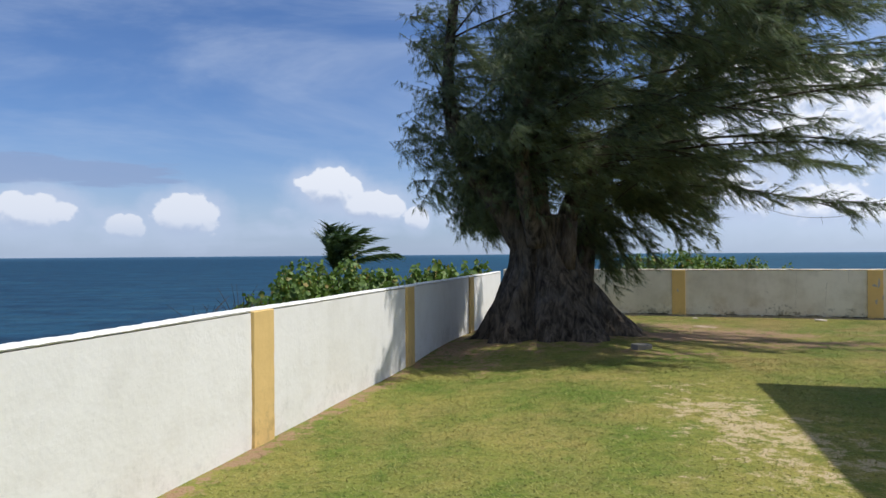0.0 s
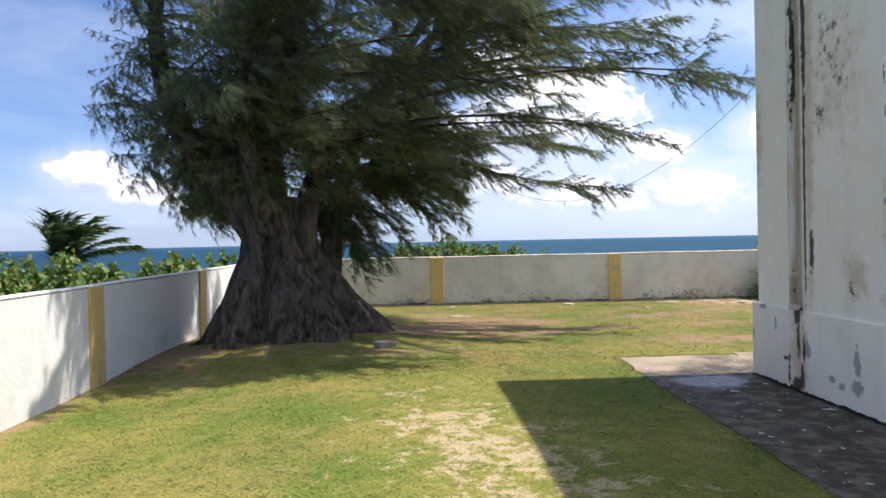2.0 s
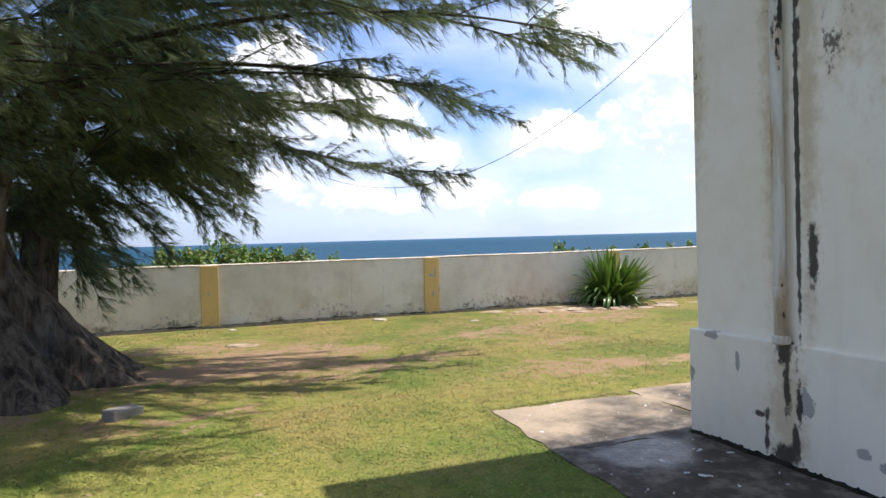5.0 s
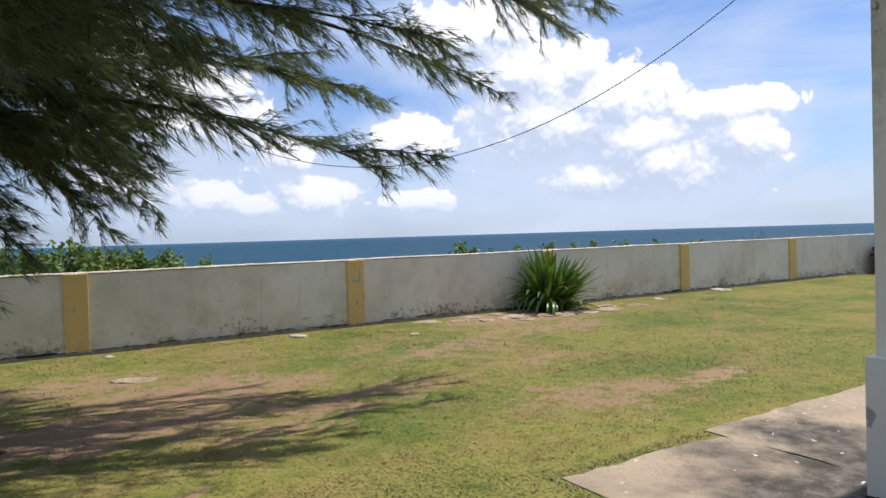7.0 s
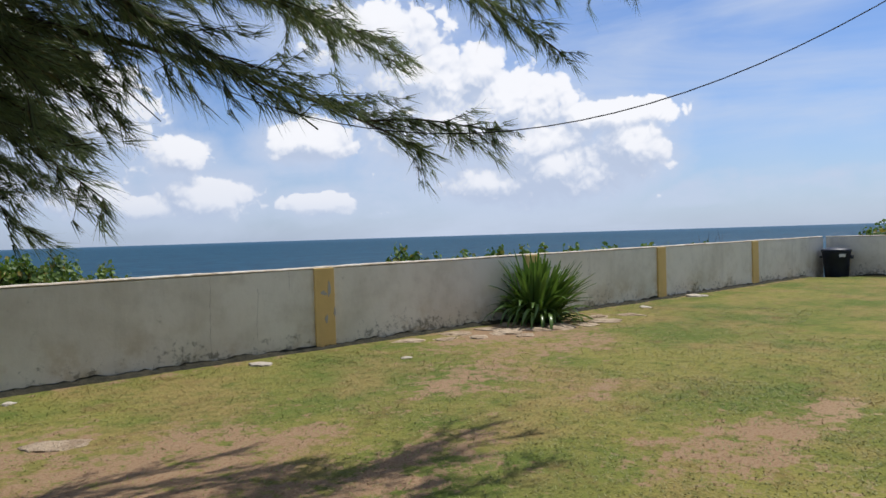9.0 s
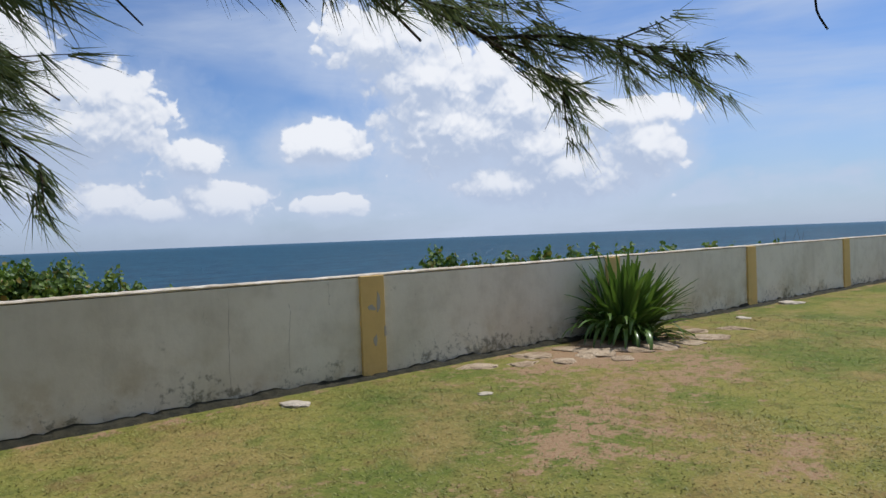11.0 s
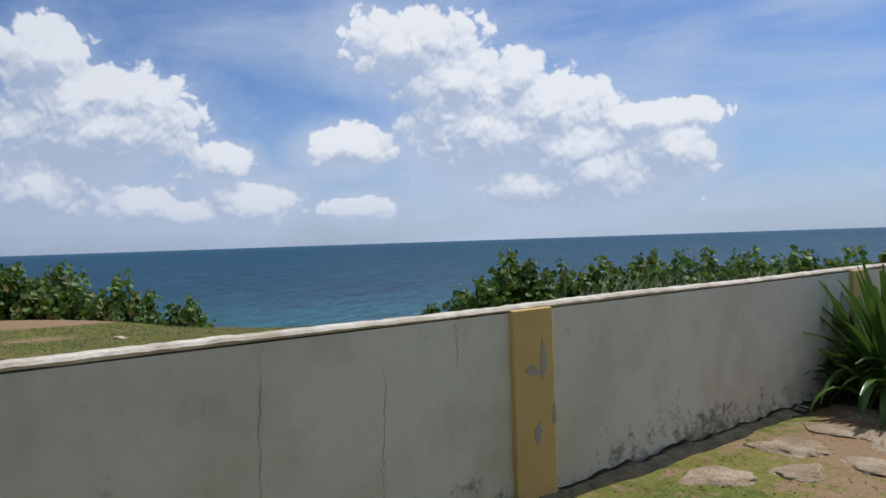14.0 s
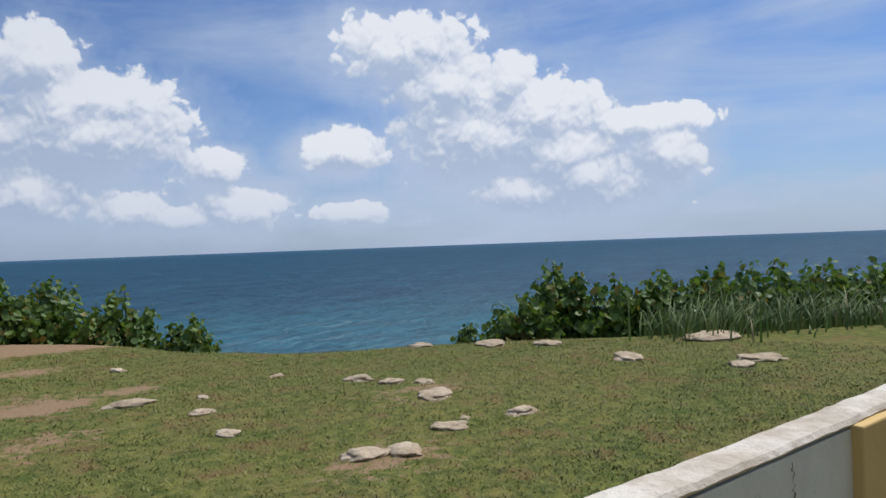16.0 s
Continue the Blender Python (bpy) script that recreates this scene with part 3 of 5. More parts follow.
def soup(name, v, f, mat):
    """A mesh from arrays of corners and of triangles."""
    me = bpy.data.meshes.new(name)
    v, f = np.asarray(v, dtype=np.float32), np.asarray(f, dtype=np.int32)
    me.vertices.add(len(v))
    me.vertices.foreach_set("co", v.ravel())
    me.loops.add(f.size)
    me.loops.foreach_set("vertex_index", f.ravel())
    me.polygons.add(len(f))
    me.polygons.foreach_set("loop_start", np.arange(0, f.size, f.shape[1], dtype=np.int32))
    me.polygons.foreach_set("loop_total", np.full(len(f), f.shape[1], dtype=np.int32))
    me.materials.append(mat)
    me.update(calc_edges=True)
    return me


# ---- plan ----
# the far wall runs along EAST, the side wall along NORTH; both meet in CORNER
EAST, NORTH = Vector((0.9581, -0.2865, 0)), Vector((0.2624, 0.965, 0))
PILLAR_C, PILLAR_A = Vector((5.05, 15.03, 0)), Vector((-1.49, 5.46, 0))
CORNER = Vector((1.41, 16.12, 0))
SEA_LEVEL = -9.0


def ease(a, b, x):
    t = np.clip((np.asarray(x, dtype=float) - a) / (b - a), 0, 1)
    return t * t * (3 - 2 * t)


def waves(x, y, seed=0.0):
    """Cheap smooth unevenness, about -1 to 1."""
    return (np.sin(1.7 * x + 0.9 * y + seed) * np.sin(0.6 * x - 1.3 * y + 2.1 * seed)
            + 0.5 * np.sin(3.1 * x - 2.3 * y + seed) * np.sin(2.2 * x + 2.9 * y)) / 1.5


def shore(x, y):
    """Metres beyond the edge of the bluff; negative inland."""
    east = 0.846 * x + 0.533 * y - 24.7
    west = -(0.965 * (x + 1.49) - 0.2624 * (y - 5.46)) - 2.6 - 3.5 * ease(10, 15, y)
    north = 0.2865 * x + 0.9581 * y - 32.5
    return np.maximum(np.maximum(east, west), north) + 0.45 * waves(x * 0.5, y * 0.5, 1.3)


def ground_z(x, y):
    x, y = np.asarray(x, dtype=float), np.asarray(y, dtype=float)
    side = 0.965 * (x + 1.49) - 0.2624 * (y - 5.46)
    z = 0.13 * ease(0.1, 2.6, side) + 0.012 * waves(x * 0.8, y * 0.8)
    beyond = 0.2865 * x + 0.9581 * y - 15.9
    z = z + 0.03 * ease(0.2, 2, beyond) - 0.18 * ease(3.5, 9.0, beyond) * ease(9, 14, x)
    z = z + 0.16 * np.exp(-(((x - 1.9) / 1.9) ** 2 + ((y - 11.3) / 1.7) ** 2))
    z = z + 0.14 * np.exp(-(((x - 11.6) / 2.4) ** 2 + ((y - 26.8) / 1.8) ** 2))
    d = shore(x, y)
    z = z - 0.5 * ease(-0.6, 1.2, d) - 10.5 * ease(0.6, 11.0, d)
    return z


def gz(x, y):
    return float(ground_z(x, y))


def on_ground(p, lift=0.0):
    return Vector((p[0], p[1], gz(p[0], p[1]) + lift))


def dry_spots(x, y):
    """How worn the turf is: bare earth by walls, under the tree and in old tracks."""
    w = np.zeros_like(x)
    for cx, cy, rx, ry, k in ((2.5, 5.4, 0.8, 2.2, 0.62), (3.9, 11.0, 1.7, 0.8, 0.95), (4.9, 11.6, 1.7, 1.1, 0.85), (1.6, 10.2, 1.5, 1.0, 0.55),
                              (0.6, 9.2, 0.8, 1.2, 0.5), (11.3, 12.4, 2.0, 0.9, 1.05), (6.9, 8.8, 1.0, 0.7, 0.7),
                              (7.9, 11.2, 0.9, 0.8, 0.65), (9.2, 12.6, 1.3, 0.8, 0.45), (10.6, 26.6, 3.0, 0.95, 1.5), (12.6, 26.2, 1.3, 0.5, 1.2), (9.0, 24.4, 1.2, 0.6, 0.95), (10.6, 24.0, 0.8, 0.4, 0.9), (8.7, 22.8, 0.9, 0.5, 0.9),
                              (9.6, 21.6, 0.8, 1.1, 0.65), (10.6, 21.6, 0.7, 0.4, 0.6), (12.2, 18.3, 0.9, 0.6, 0.6),
                              (10.3, 17.1, 0.6, 0.5, 0.6), (9.5, 11.5, 2.2, 1.0, 0.55), (10.5, 11.3, 1.5, 0.7, 0.7), (8.0, 11.45, 1.3, 0.5, 0.7), (4.83, 10.06, 0.8, 0.4, 0.65),
                              (7.43, 8.64, 0.6, 0.35, 0.9), (8.2, 8.35, 0.7, 0.3, 0.9), (8.1, 10.1, 0.7, 0.3, 0.65), (9.65, 21.27, 0.7, 0.35, 1.2), (10.73, 21.49, 0.45, 0.25, 1.1),
                              (8.97, 19.8, 0.8, 0.4, 0.7), (10.16, 17.15, 0.5, 0.3, 0.85), (11.4, 25.9, 1.6, 0.4, 1.4), (12.35, 25.86, 0.9, 0.3, 1.3),
                              (4.2, 13.0, 1.6, 0.9, 0.7), (3.2, 9.4, 1.4, 0.7, 0.5), (5.6, 10.4, 1.3, 0.6, 0.7), (0.2, 10.6, 1.2, 1.6, 0.75)):
        w = np.maximum(w, k * np.exp(-(((x - cx) / rx) ** 2 + ((y - cy) / ry) ** 2)))
    side = 0.965 * (x + 1.49) - 0.2624 * (y - 5.46)
    w = np.maximum(w, 0.66 * np.exp(-((side - 0.05) / 0.17) ** 2))
    far = 0.2865 * x + 0.9581 * y - 15.85
    w = np.maximum(w, 0.5 * np.exp(-((far + 0.12) / 0.2) ** 2))
    return w


def make_ground():
    def lines(lo, hi, step, reach):
        inner = list(np.arange(lo, hi, step))
        k, a, b = step, inner[0], inner[-1]
        left, right = [], []
        while a > -reach:
            k *= 1.22
            a -= k
            b += k
            left.append(a)
            right.append(b)
        return np.array(left[::-1] + inner + right)
    xs, ys = lines(-7, 27, 0.17, 420), lines(-4, 32, 0.17, 420)
    X, Y = np.meshgrid(xs, ys)
    Z = ground_z(X, Y)
    nx, ny = len(xs), len(ys)
    i = np.arange(nx * ny).reshape(ny, nx)
    f = np.stack([i[:-1, :-1], i[:-1, 1:], i[1:, 1:], i[1:, :-1]], -1).reshape(-1, 4)
    me = soup("ground", np.stack([X, Y, Z], -1).reshape(-1, 3), f, LAWN)
    for name, val in (("wear", dry_spots(X, Y)), ("cliff", ease(0.6, 1.8, shore(X, Y)))):
        at = me.attributes.new(name, "FLOAT", "POINT")
        at.data.foreach_set("value", val.astype(np.float32).ravel())
    me.shade_smooth()
    tagged(new("ground", me), "patchy green and straw-coloured lawn on a sea bluff", "ground", kind="structure")


def make_sea():
    verts, faces = [(10, 14, SEA_LEVEL)], []
    rings, n = [30, 60, 120, 250, 500, 1000, 2000, 3500, 4900], 96
    for r in rings:
        verts += [(10 + r * math.cos(2 * math.pi * k / n), 14 + r * math.sin(2 * math.pi * k / n), SEA_LEVEL) for k in range(n)]
    faces += [(0, 1 + k, 1 + (k + 1) % n) for k in range(n)]
    for j in range(len(rings) - 1):
        a, b = 1 + j * n, 1 + (j + 1) * n
        faces += [(a + k, b + k, b + (k + 1) % n, a + (k + 1) % n) for k in range(n)]
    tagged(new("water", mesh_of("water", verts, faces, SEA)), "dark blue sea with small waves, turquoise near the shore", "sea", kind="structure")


make_ground()
make_sea()


def wall_run(name, a, b, inward, top, thick, label, pillars, seed, width=0.28, paint=None, moss=True):
    """A rendered garden wall from a to b; inward is the side with the pillars, whose fronts stand on the line a-b."""
    paint = paint or WEATHERED
    rng = random.Random(seed)
    along = (b - a)
    length = along.length
    d = along.normalized()
    proud = 0.055
    root = thing(name, label, "garden wall", kind="structure")
    n = max(2, int(length / 0.15))
    verts, faces = [], []
    for i in range(n + 1):
        s = length * i / n
        p = a + d * s - inward * proud
        wob = 0.006 * math.sin(1.9 * s + seed) + 0.004 * math.sin(5.3 * s + 2 * seed)
        for off, z in ((0, -0.35), (wob, 0.35), (wob * 0.6, 0.8), (0.0, top - 0.03), (-thick, top - 0.03), (-thick, -0.9)):
            q = p + inward * off
            verts.append((q.x, q.y, z))
    for i in range(n):
        for k in range(5):
            faces.append((6 * i + k, 6 * i + k + 1, 6 * i + 7 + k, 6 * i + 6 + k))
    faces += [(0, 5, 4, 3, 2, 1), tuple(6 * n + k for k in range(6))]
    part("panel", mesh_of("panel", verts, faces, paint), paint, root)
    # rough cement coping with a chipped inner lip
    verts, faces = [], []
    n = int(length / 0.045)
    chip = 0.0
    for i in range(n + 1):
        s = length * i / n
        p = a + d * s - inward * proud
        if rng.random() < 0.035:
            chip = rng.uniform(0.006, 0.02)
        chip *= 0.72
        lip = max(0.0015, 0.004 + rng.uniform(-0.002, 0.002) - 0.3 * chip)
        dip = 0.003 * math.sin(2.3 * s + seed) + rng.uniform(-0.0025, 0.0025)
        for off, z in ((lip - 0.005, top - 0.022 - 0.3 * chip), (lip, top - 0.012 + dip), (lip - 0.012, top + dip), (-thick * 0.5, top + 0.004 + dip),
                       (-thick + 0.004, top + dip), (-thick - 0.008, top - 0.012), (-thick - 0.006, top - 0.033)):
            q = p + inward * off
            verts.append((q.x, q.y, z))
    for i in range(n):
        for k in range(6):
            faces.append((7 * i + k, 7 * i + k + 1, 7 * i + 8 + k, 7 * i + 7 + k))
    faces += [tuple(range(7))[::-1], tuple(7 * n + k for k in range(7))]
    cap = WHITE if paint is WHITE else COPING
    part("coping", mesh_of("coping", verts, faces, cap), cap, root, "rough white cement coping with chipped edge")
    for s in pillars:
        p = a + d * s
        bm = box_bm(0, -0.07, -0.3, width, -0.024, top - 0.018, 0.006)
        bmesh.ops.subdivide_edges(bm, edges=[e for e in bm.edges if e.calc_length() > 0.5], cuts=12)
        for v in bm.verts:
            v.co += Vector((0.002 * math.sin(31 * v.co.z + s), 0.0012 * math.sin(17 * v.co.z), 0))
        bm.transform(Matrix.Translation(p) @ Matrix((( d.x, inward.x, 0, 0), (d.y, inward.y, 0, 0), (0, 0, 1, 0), (0, 0, 0, 1))))
        bmesh.ops.recalc_face_normals(bm, faces=bm.faces)
        part("pillar", bm, YELLOW, root, "ochre-yellow painted flat pillar with peeling paint")
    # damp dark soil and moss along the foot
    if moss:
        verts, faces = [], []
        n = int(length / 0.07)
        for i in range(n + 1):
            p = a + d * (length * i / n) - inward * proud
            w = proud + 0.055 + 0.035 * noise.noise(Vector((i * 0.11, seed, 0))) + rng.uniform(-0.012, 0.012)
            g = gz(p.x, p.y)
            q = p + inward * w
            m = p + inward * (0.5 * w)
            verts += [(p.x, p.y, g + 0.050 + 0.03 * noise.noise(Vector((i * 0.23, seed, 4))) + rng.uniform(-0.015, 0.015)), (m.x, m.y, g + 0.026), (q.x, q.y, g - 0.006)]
        for i in range(n):
            for k in (0, 1):
                faces.append((3 * i + k, 3 * i + k + 1, 3 * i + 4 + k, 3 * i + 3 + k))
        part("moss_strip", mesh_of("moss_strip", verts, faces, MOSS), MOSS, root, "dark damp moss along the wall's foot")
    return root


SOUTH_END = PILLAR_A - NORTH * 16
far_end = PILLAR_C + EAST * 19.3
far_pillars = [3.80 - 0.02, 7.58, 11.42, 15.16, 19.06]
wall_west = wall_run("wall_west", SOUTH_END, CORNER, Vector((0.965, -0.2624, 0)), 1.112, 0.12,
                     "white rendered garden wall with ochre pillars, sunlit", [8.1, 12.05, 16.0, 19.92, 23.72], 3, 0.32, WHITE, False)
wall_north = wall_run("wall_north", CORNER - EAST * 0.0, far_end, Vector((-0.2865, -0.9581, 0)), 1.165, 0.105,
                      "weathered white garden wall with ochre pillars and mould stains", far_pillars, 7)
wall_east = wall_run("wall_east", far_end + EAST * 0.0, far_end - NORTH * 26, Vector((-0.965, 0.2624, 0)), 1.165, 0.12,
                     "white rendered garden wall in shade", [3.9, 7.8, 11.7], 11)
wall_south = wall_run("wall_south", SOUTH_END, far_end - NORTH * 26, Vector((0.2, 0.98, 0)), 1.12, 0.12,
                      "white rendered garden wall behind the house", [6.0, 12.0], 13)


# ---- the house ----
def flat_patch(name, at, right, out, w, h, mat, parent, seed, proud=0.003, label="", lobes=11):
    """A thin irregular scab or bare spot on a wall; right and up span the wall, out points off it."""
    rng = random.Random(seed)
    f1, f2, f3 = rng.uniform(0, 6.28), rng.uniform(0, 6.28), rng.uniform(0, 6.28)
    front, back = [], []
    for k in range(lobes):
        g = 2 * math.pi * k / lobes
        r = 0.5 * (0.72 + 0.16 * math.sin(2 * g + f1) + 0.12 * math.sin(3 * g + f2) + 0.08 * math.sin(7 * g + f3) + rng.uniform(-0.05, 0.05))
        u, v = w * r * math.cos(g), h * r * math.sin(g)
        if lobes > 20:              # ragged edge that wanders down the wall
            n1, n2 = Vector((0.0, v * 6 + seed, 3.1)), Vector((u * 18, v * 18, seed))
            u += 0.5 * min(w, 0.09) * noise.noise(n1) + 0.3 * min(w, h, 0.12) * noise.noise(n2)
            v += 0.3 * min(w, h, 0.12) * noise.noise(n2 + Vector((9, 0, 0)))
        q = Vector(at) + right * u + Vector((0, 0, v))
        front.append(q + out * proud)
        back.append(q - out * 0.01)
    verts = front + back
    faces = [tuple(range(lobes))] + [(k, k + lobes, (k + 1) % lobes + lobes, (k + 1) % lobes) for k in range(lobes)]
    me = mesh_of(name, verts, faces, mat)
    return part(name, me, mat, parent, label)


HM = Matrix(((FACE.x, OUT.x, 0, HOUSE_CORNER.x), (FACE.y, OUT.y, 0, HOUSE_CORNER.y), (0, 0, 1, 0), (0, 0, 0, 1)))


def hbox(a0, o0, z0, a1, o1, z1, bevel=0.006):
    """A block in the house's frame: a along the front from the corner, o out of it."""
    bm = box_bm(a0, o0, z0, a1, o1, z1, bevel, HM)
    bmesh.ops.recalc_face_normals(bm, faces=bm.faces)
    return bm


def make_house():
    house = thing("house", "white rendered single-storey house with peeling paint", "house")
    T, L, W, H = 0.3, 15.0, 9.0, 4.55
    wa0, wa1, wz0, wz1 = 2.44, 3.54, 1.46, 3.35       # the window nearest the corner
    wall = part("front_wall", hbox(0.03, -T, 0.8, 0.74, -0.05, H), HOUSE, house)
    for a0, a1, z0, z1 in ((0.74, wa0, 0.8, H), (wa0, wa1, 0.8, wz0), (wa0, wa1, wz1, H), (wa1, L, 0.8, H)):
        part("front_wall", hbox(a0, -T, z0, a1, -0.03, z1, 0.0), HOUSE, house)
    part("end_wall", hbox(0.03, -W, -0.2, 0.3, -T - 0.002, H), HOUSE, house)
    part("back_wall", hbox(0.3, -W, -0.2, L, -W + T, H), HOUSE, house)
    part("end_wall", hbox(L - T, -W + T, -0.2, L, -T - 0.002, H), HOUSE, house)
    part("roof", hbox(-0.12, -W - 0.1, H, L + 0.1, 0.1, H + 0.16, 0.02), HOUSE, house, "flat concrete roof with a narrow eave")
    plinth = part("plinth", hbox(0.0, -0.28, -0.3, L, 0.0, 0.845, 0.008), HOUSE, house, "white plinth with peeling paint")
    part("plinth", hbox(0.0, -W, -0.3, 0.32, -0.282, 0.845, 0.008), HOUSE, house)
    # window surround, sill mouldings and side pilaster strips
    for a0, a1 in ((wa0 - 0.54, wa0 - 0.29), (wa1 + 0.29, wa1 + 0.54)):
        part("pilaster", hbox(a0, -0.03, 0.845, a1, 0.015, H), HOUSE, house)
    part("window_surround", hbox(wa0 - 0.06, -0.03, wz0, wa0, -0.018, wz1 + 0.06, 0.003), HOUSE, house)
    part("window_surround", hbox(wa1, -0.03, wz0, wa1 + 0.06, -0.018, wz1 + 0.06, 0.003), HOUSE, house)
    part("sill", hbox(wa0 - 0.29, -0.03, 1.36, wa1 + 0.29, 0.05, 1.42, 0.012), HOUSE, house)
    part("sill", hbox(wa0 - 0.29, -0.03, 1.28, wa1 + 0.29, 0.03, 1.358, 0.012), HOUSE, house)
    part("apron_panel", hbox(wa0 - 0.52, -0.03, 1.11, wa1 + 0.52, 0.02, 1.278, 0.006), HOUSE, house)
    win = part("window", hbox(wa0 + 0.002, -0.20, wz0 + 0.002, wa1 - 0.002, -0.11, wz0 + 0.05, 0.004), FRAME, house, "white-framed window of many panes, paint worn")
    for a in (wa0, wa0 + 0.34, wa0 + 0.72, wa1 - 0.05):
        part("frame", hbox(a, -0.105, wz0, a + 0.05, -0.05, wz1, 0.004), FRAME, win)
    for k in range(7):
        z = wz0 + 0.02 + k * 0.30
        part("glazing_bar", hbox(wa0 + 0.05, -0.10, z, wa1 - 0.05, -0.055, z + 0.035, 0.004), FRAME, win)
    for k in range(6):
        for a in (wa0 + 0.05, wa0 + 0.39, wa0 + 0.77):
            z = wz0 + 0.055 + k * 0.30
            pane = part("pane", hbox(a, -0.082, z, a + 0.29, -0.076, z + 0.265, 0.0), GLASS, win)
            pane.visible_shadow = False
    part("room_wall", hbox(wa0 - 0.5, -2.6, 0.9, wa1 + 0.9, -2.5, 3.9, 0.0), DARKROOM, house)
    part("reveal", hbox(wa0 - 0.02, -T - 0.01, wz0 - 0.03, wa1 + 0.02, -0.07, wz0 - 0.002, 0.003), HOUSE, house)
    # drain pipe in the angle, with rust and mould
    pipe = [HM @ Vector((0.80, 0.035, z)) for z in (0.90, 1.3, 2.0, 2.8, 3.6, 4.5)]
    drain = part("drain_pipe", tube_mesh("drain_pipe", pipe, [0.036] * 6, PIPE, 12), PIPE, house, "cream drain pipe streaked with rust and mould")
    for z in (1.10, 2.95):
        collar = [HM @ Vector((0.80, 0.035, z + k)) for k in (0.0, 0.02, 0.06, 0.08)]
        part("collar", tube_mesh("collar", collar, [0.035, 0.040, 0.040, 0.035], PIPE, 12), PIPE, drain)
    part("shoe", hbox(0.765, 0.0, 0.848, 0.845, 0.075, 0.90, 0.012), PIPE, drain)
    part("fillet", hbox(0.70, -0.052, 0.93, 0.735, -0.02, 4.5, 0.006), HOUSE, drain, "raised cement fillet beside the pipe")
    # ragged line of mould along the foot of the plinth
    verts, n = [], 420
    for i in range(n + 1):
        a = 4.6 * i / n
        v = Vector((a * 3.0, 3.3, 0.4))
        high = 0.148 + 0.010 * (1 + noise.noise(v)) + 0.022 * max(0.0, noise.noise(v * 4.3)) + 0.02 * max(0.0, noise.noise(v * 15))
        verts += [HM @ Vector((a, 0.003, 0.10)), HM @ Vector((a, 0.003, high))]
    part("mould_line", mesh_of("mould_line", verts, [(2 * i, 2 * i + 1, 2 * i + 3, 2 * i + 2) for i in range(n)], MOSS), MOSS, house, "dark mould at the foot of the plinth")
    return house


make_house()


def make_apron():
    """The concrete walk round the house, cast in bays."""
    root = thing("pavement", "concrete walk round the house, damp and mouldy, coloured darker in the house's shade, with paint chips", "pavement", kind="structure")
    top = 0.150

    def bay(pts, seed, label=""):
        rng = random.Random(seed)
        edge = []
        for i, p in enumerate(pts):
            q = pts[(i + 1) % len(pts)]
            n = max(2, int((Vector(q) - Vector(p)).length / 0.12))
            for k in range(n):
                v = Vector(p).lerp(Vector(q), k / n)
                edge.append((v.x + rng.uniform(-0.02, 0.02), v.y + rng.uniform(-0.02, 0.02)))
        m = len(edge)
        verts = [(x, y, max(top - 0.12, min(top, gz(x, y) + 0.008))) for x, y in edge] + [(x, y, top - 0.25) for x, y in edge]
        faces = [tuple(range(m))] + [(k, k + m, (k + 1) % m + m, (k + 1) % m) for k in range(m)]
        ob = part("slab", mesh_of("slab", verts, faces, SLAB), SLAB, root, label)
        return ob

    def h2(a, o):
        v = HM @ Vector((a, o, 0))
        return (v.x, v.y)
    bay([h2(0.0, 0.004), h2(4.2, 0.004), h2(4.2, 1.12), h2(0.0, 1.04)], 1)
    bay([h2(4.212, 0.004), h2(9.0, 0.004), h2(9.0, 1.2), h2(4.212, 1.12)], 2)
    bay([h2(-0.012, 1.04), h2(-1.12, 0.98), h2(-1.05, -0.33), h2(-0.012, -0.33)], 3)
    bay([h2(-0.012, -0.345), h2(-1.20, -0.345), h2(-1.22, -4.5), h2(-0.012, -4.5)], 4)
    rng = random.Random(9)
    for k in range(44):
        a, o = rng.uniform(0.1, 4.0), rng.uniform(0.08, 1.0)
        s = rng.choice((0.006, 0.008, 0.01, 0.012, 0.018, 0.03)) * rng.uniform(0.7, 1.3)
        m = 7
        p = HM @ Vector((a, o, top))
        turn = rng.uniform(0, 3.1)
        verts = []
        for z in (0.004, -0.002):
            for j in range(m):
                g = 2 * math.pi * j / m
                r = s * (0.7 + 0.4 * math.sin(3 * g + k))
                x, y = r * 1.8 * math.cos(g), r * 0.7 * math.sin(g)
                verts.append((p.x + x * math.cos(turn) - y * math.sin(turn), p.y + x * math.sin(turn) + y * math.cos(turn), top + z))
        faces = [tuple(range(m))] + [(j, j + m, (j + 1) % m + m, (j + 1) % m) for j in range(m)]
        part("paint_chip", mesh_of("paint_chip", verts, faces, CHIP), CHIP, root)


make_apron()


# ---- the tree ----
WIND = Vector((0.958, -0.2865, 0))


def bezier(pts, n):
    """Points along a smooth line through pts."""
    out = []
    P = [Vector(p) for p in pts]
    m = len(P) - 1
    for i in range(n + 1):
        u = i / n * m
        k = min(int(u), m - 1)
        t = u - k
        a, b, c, d = P[max(k - 1, 0)], P[k], P[k + 1], P[min(k + 2, m)]
        out.append(0.5 * ((2 * b) + (c - a) * t + (2 * a - 5 * b + 4 * c - d) * t * t + (3 * b - a - 3 * c + d) * t ** 3))
    return out


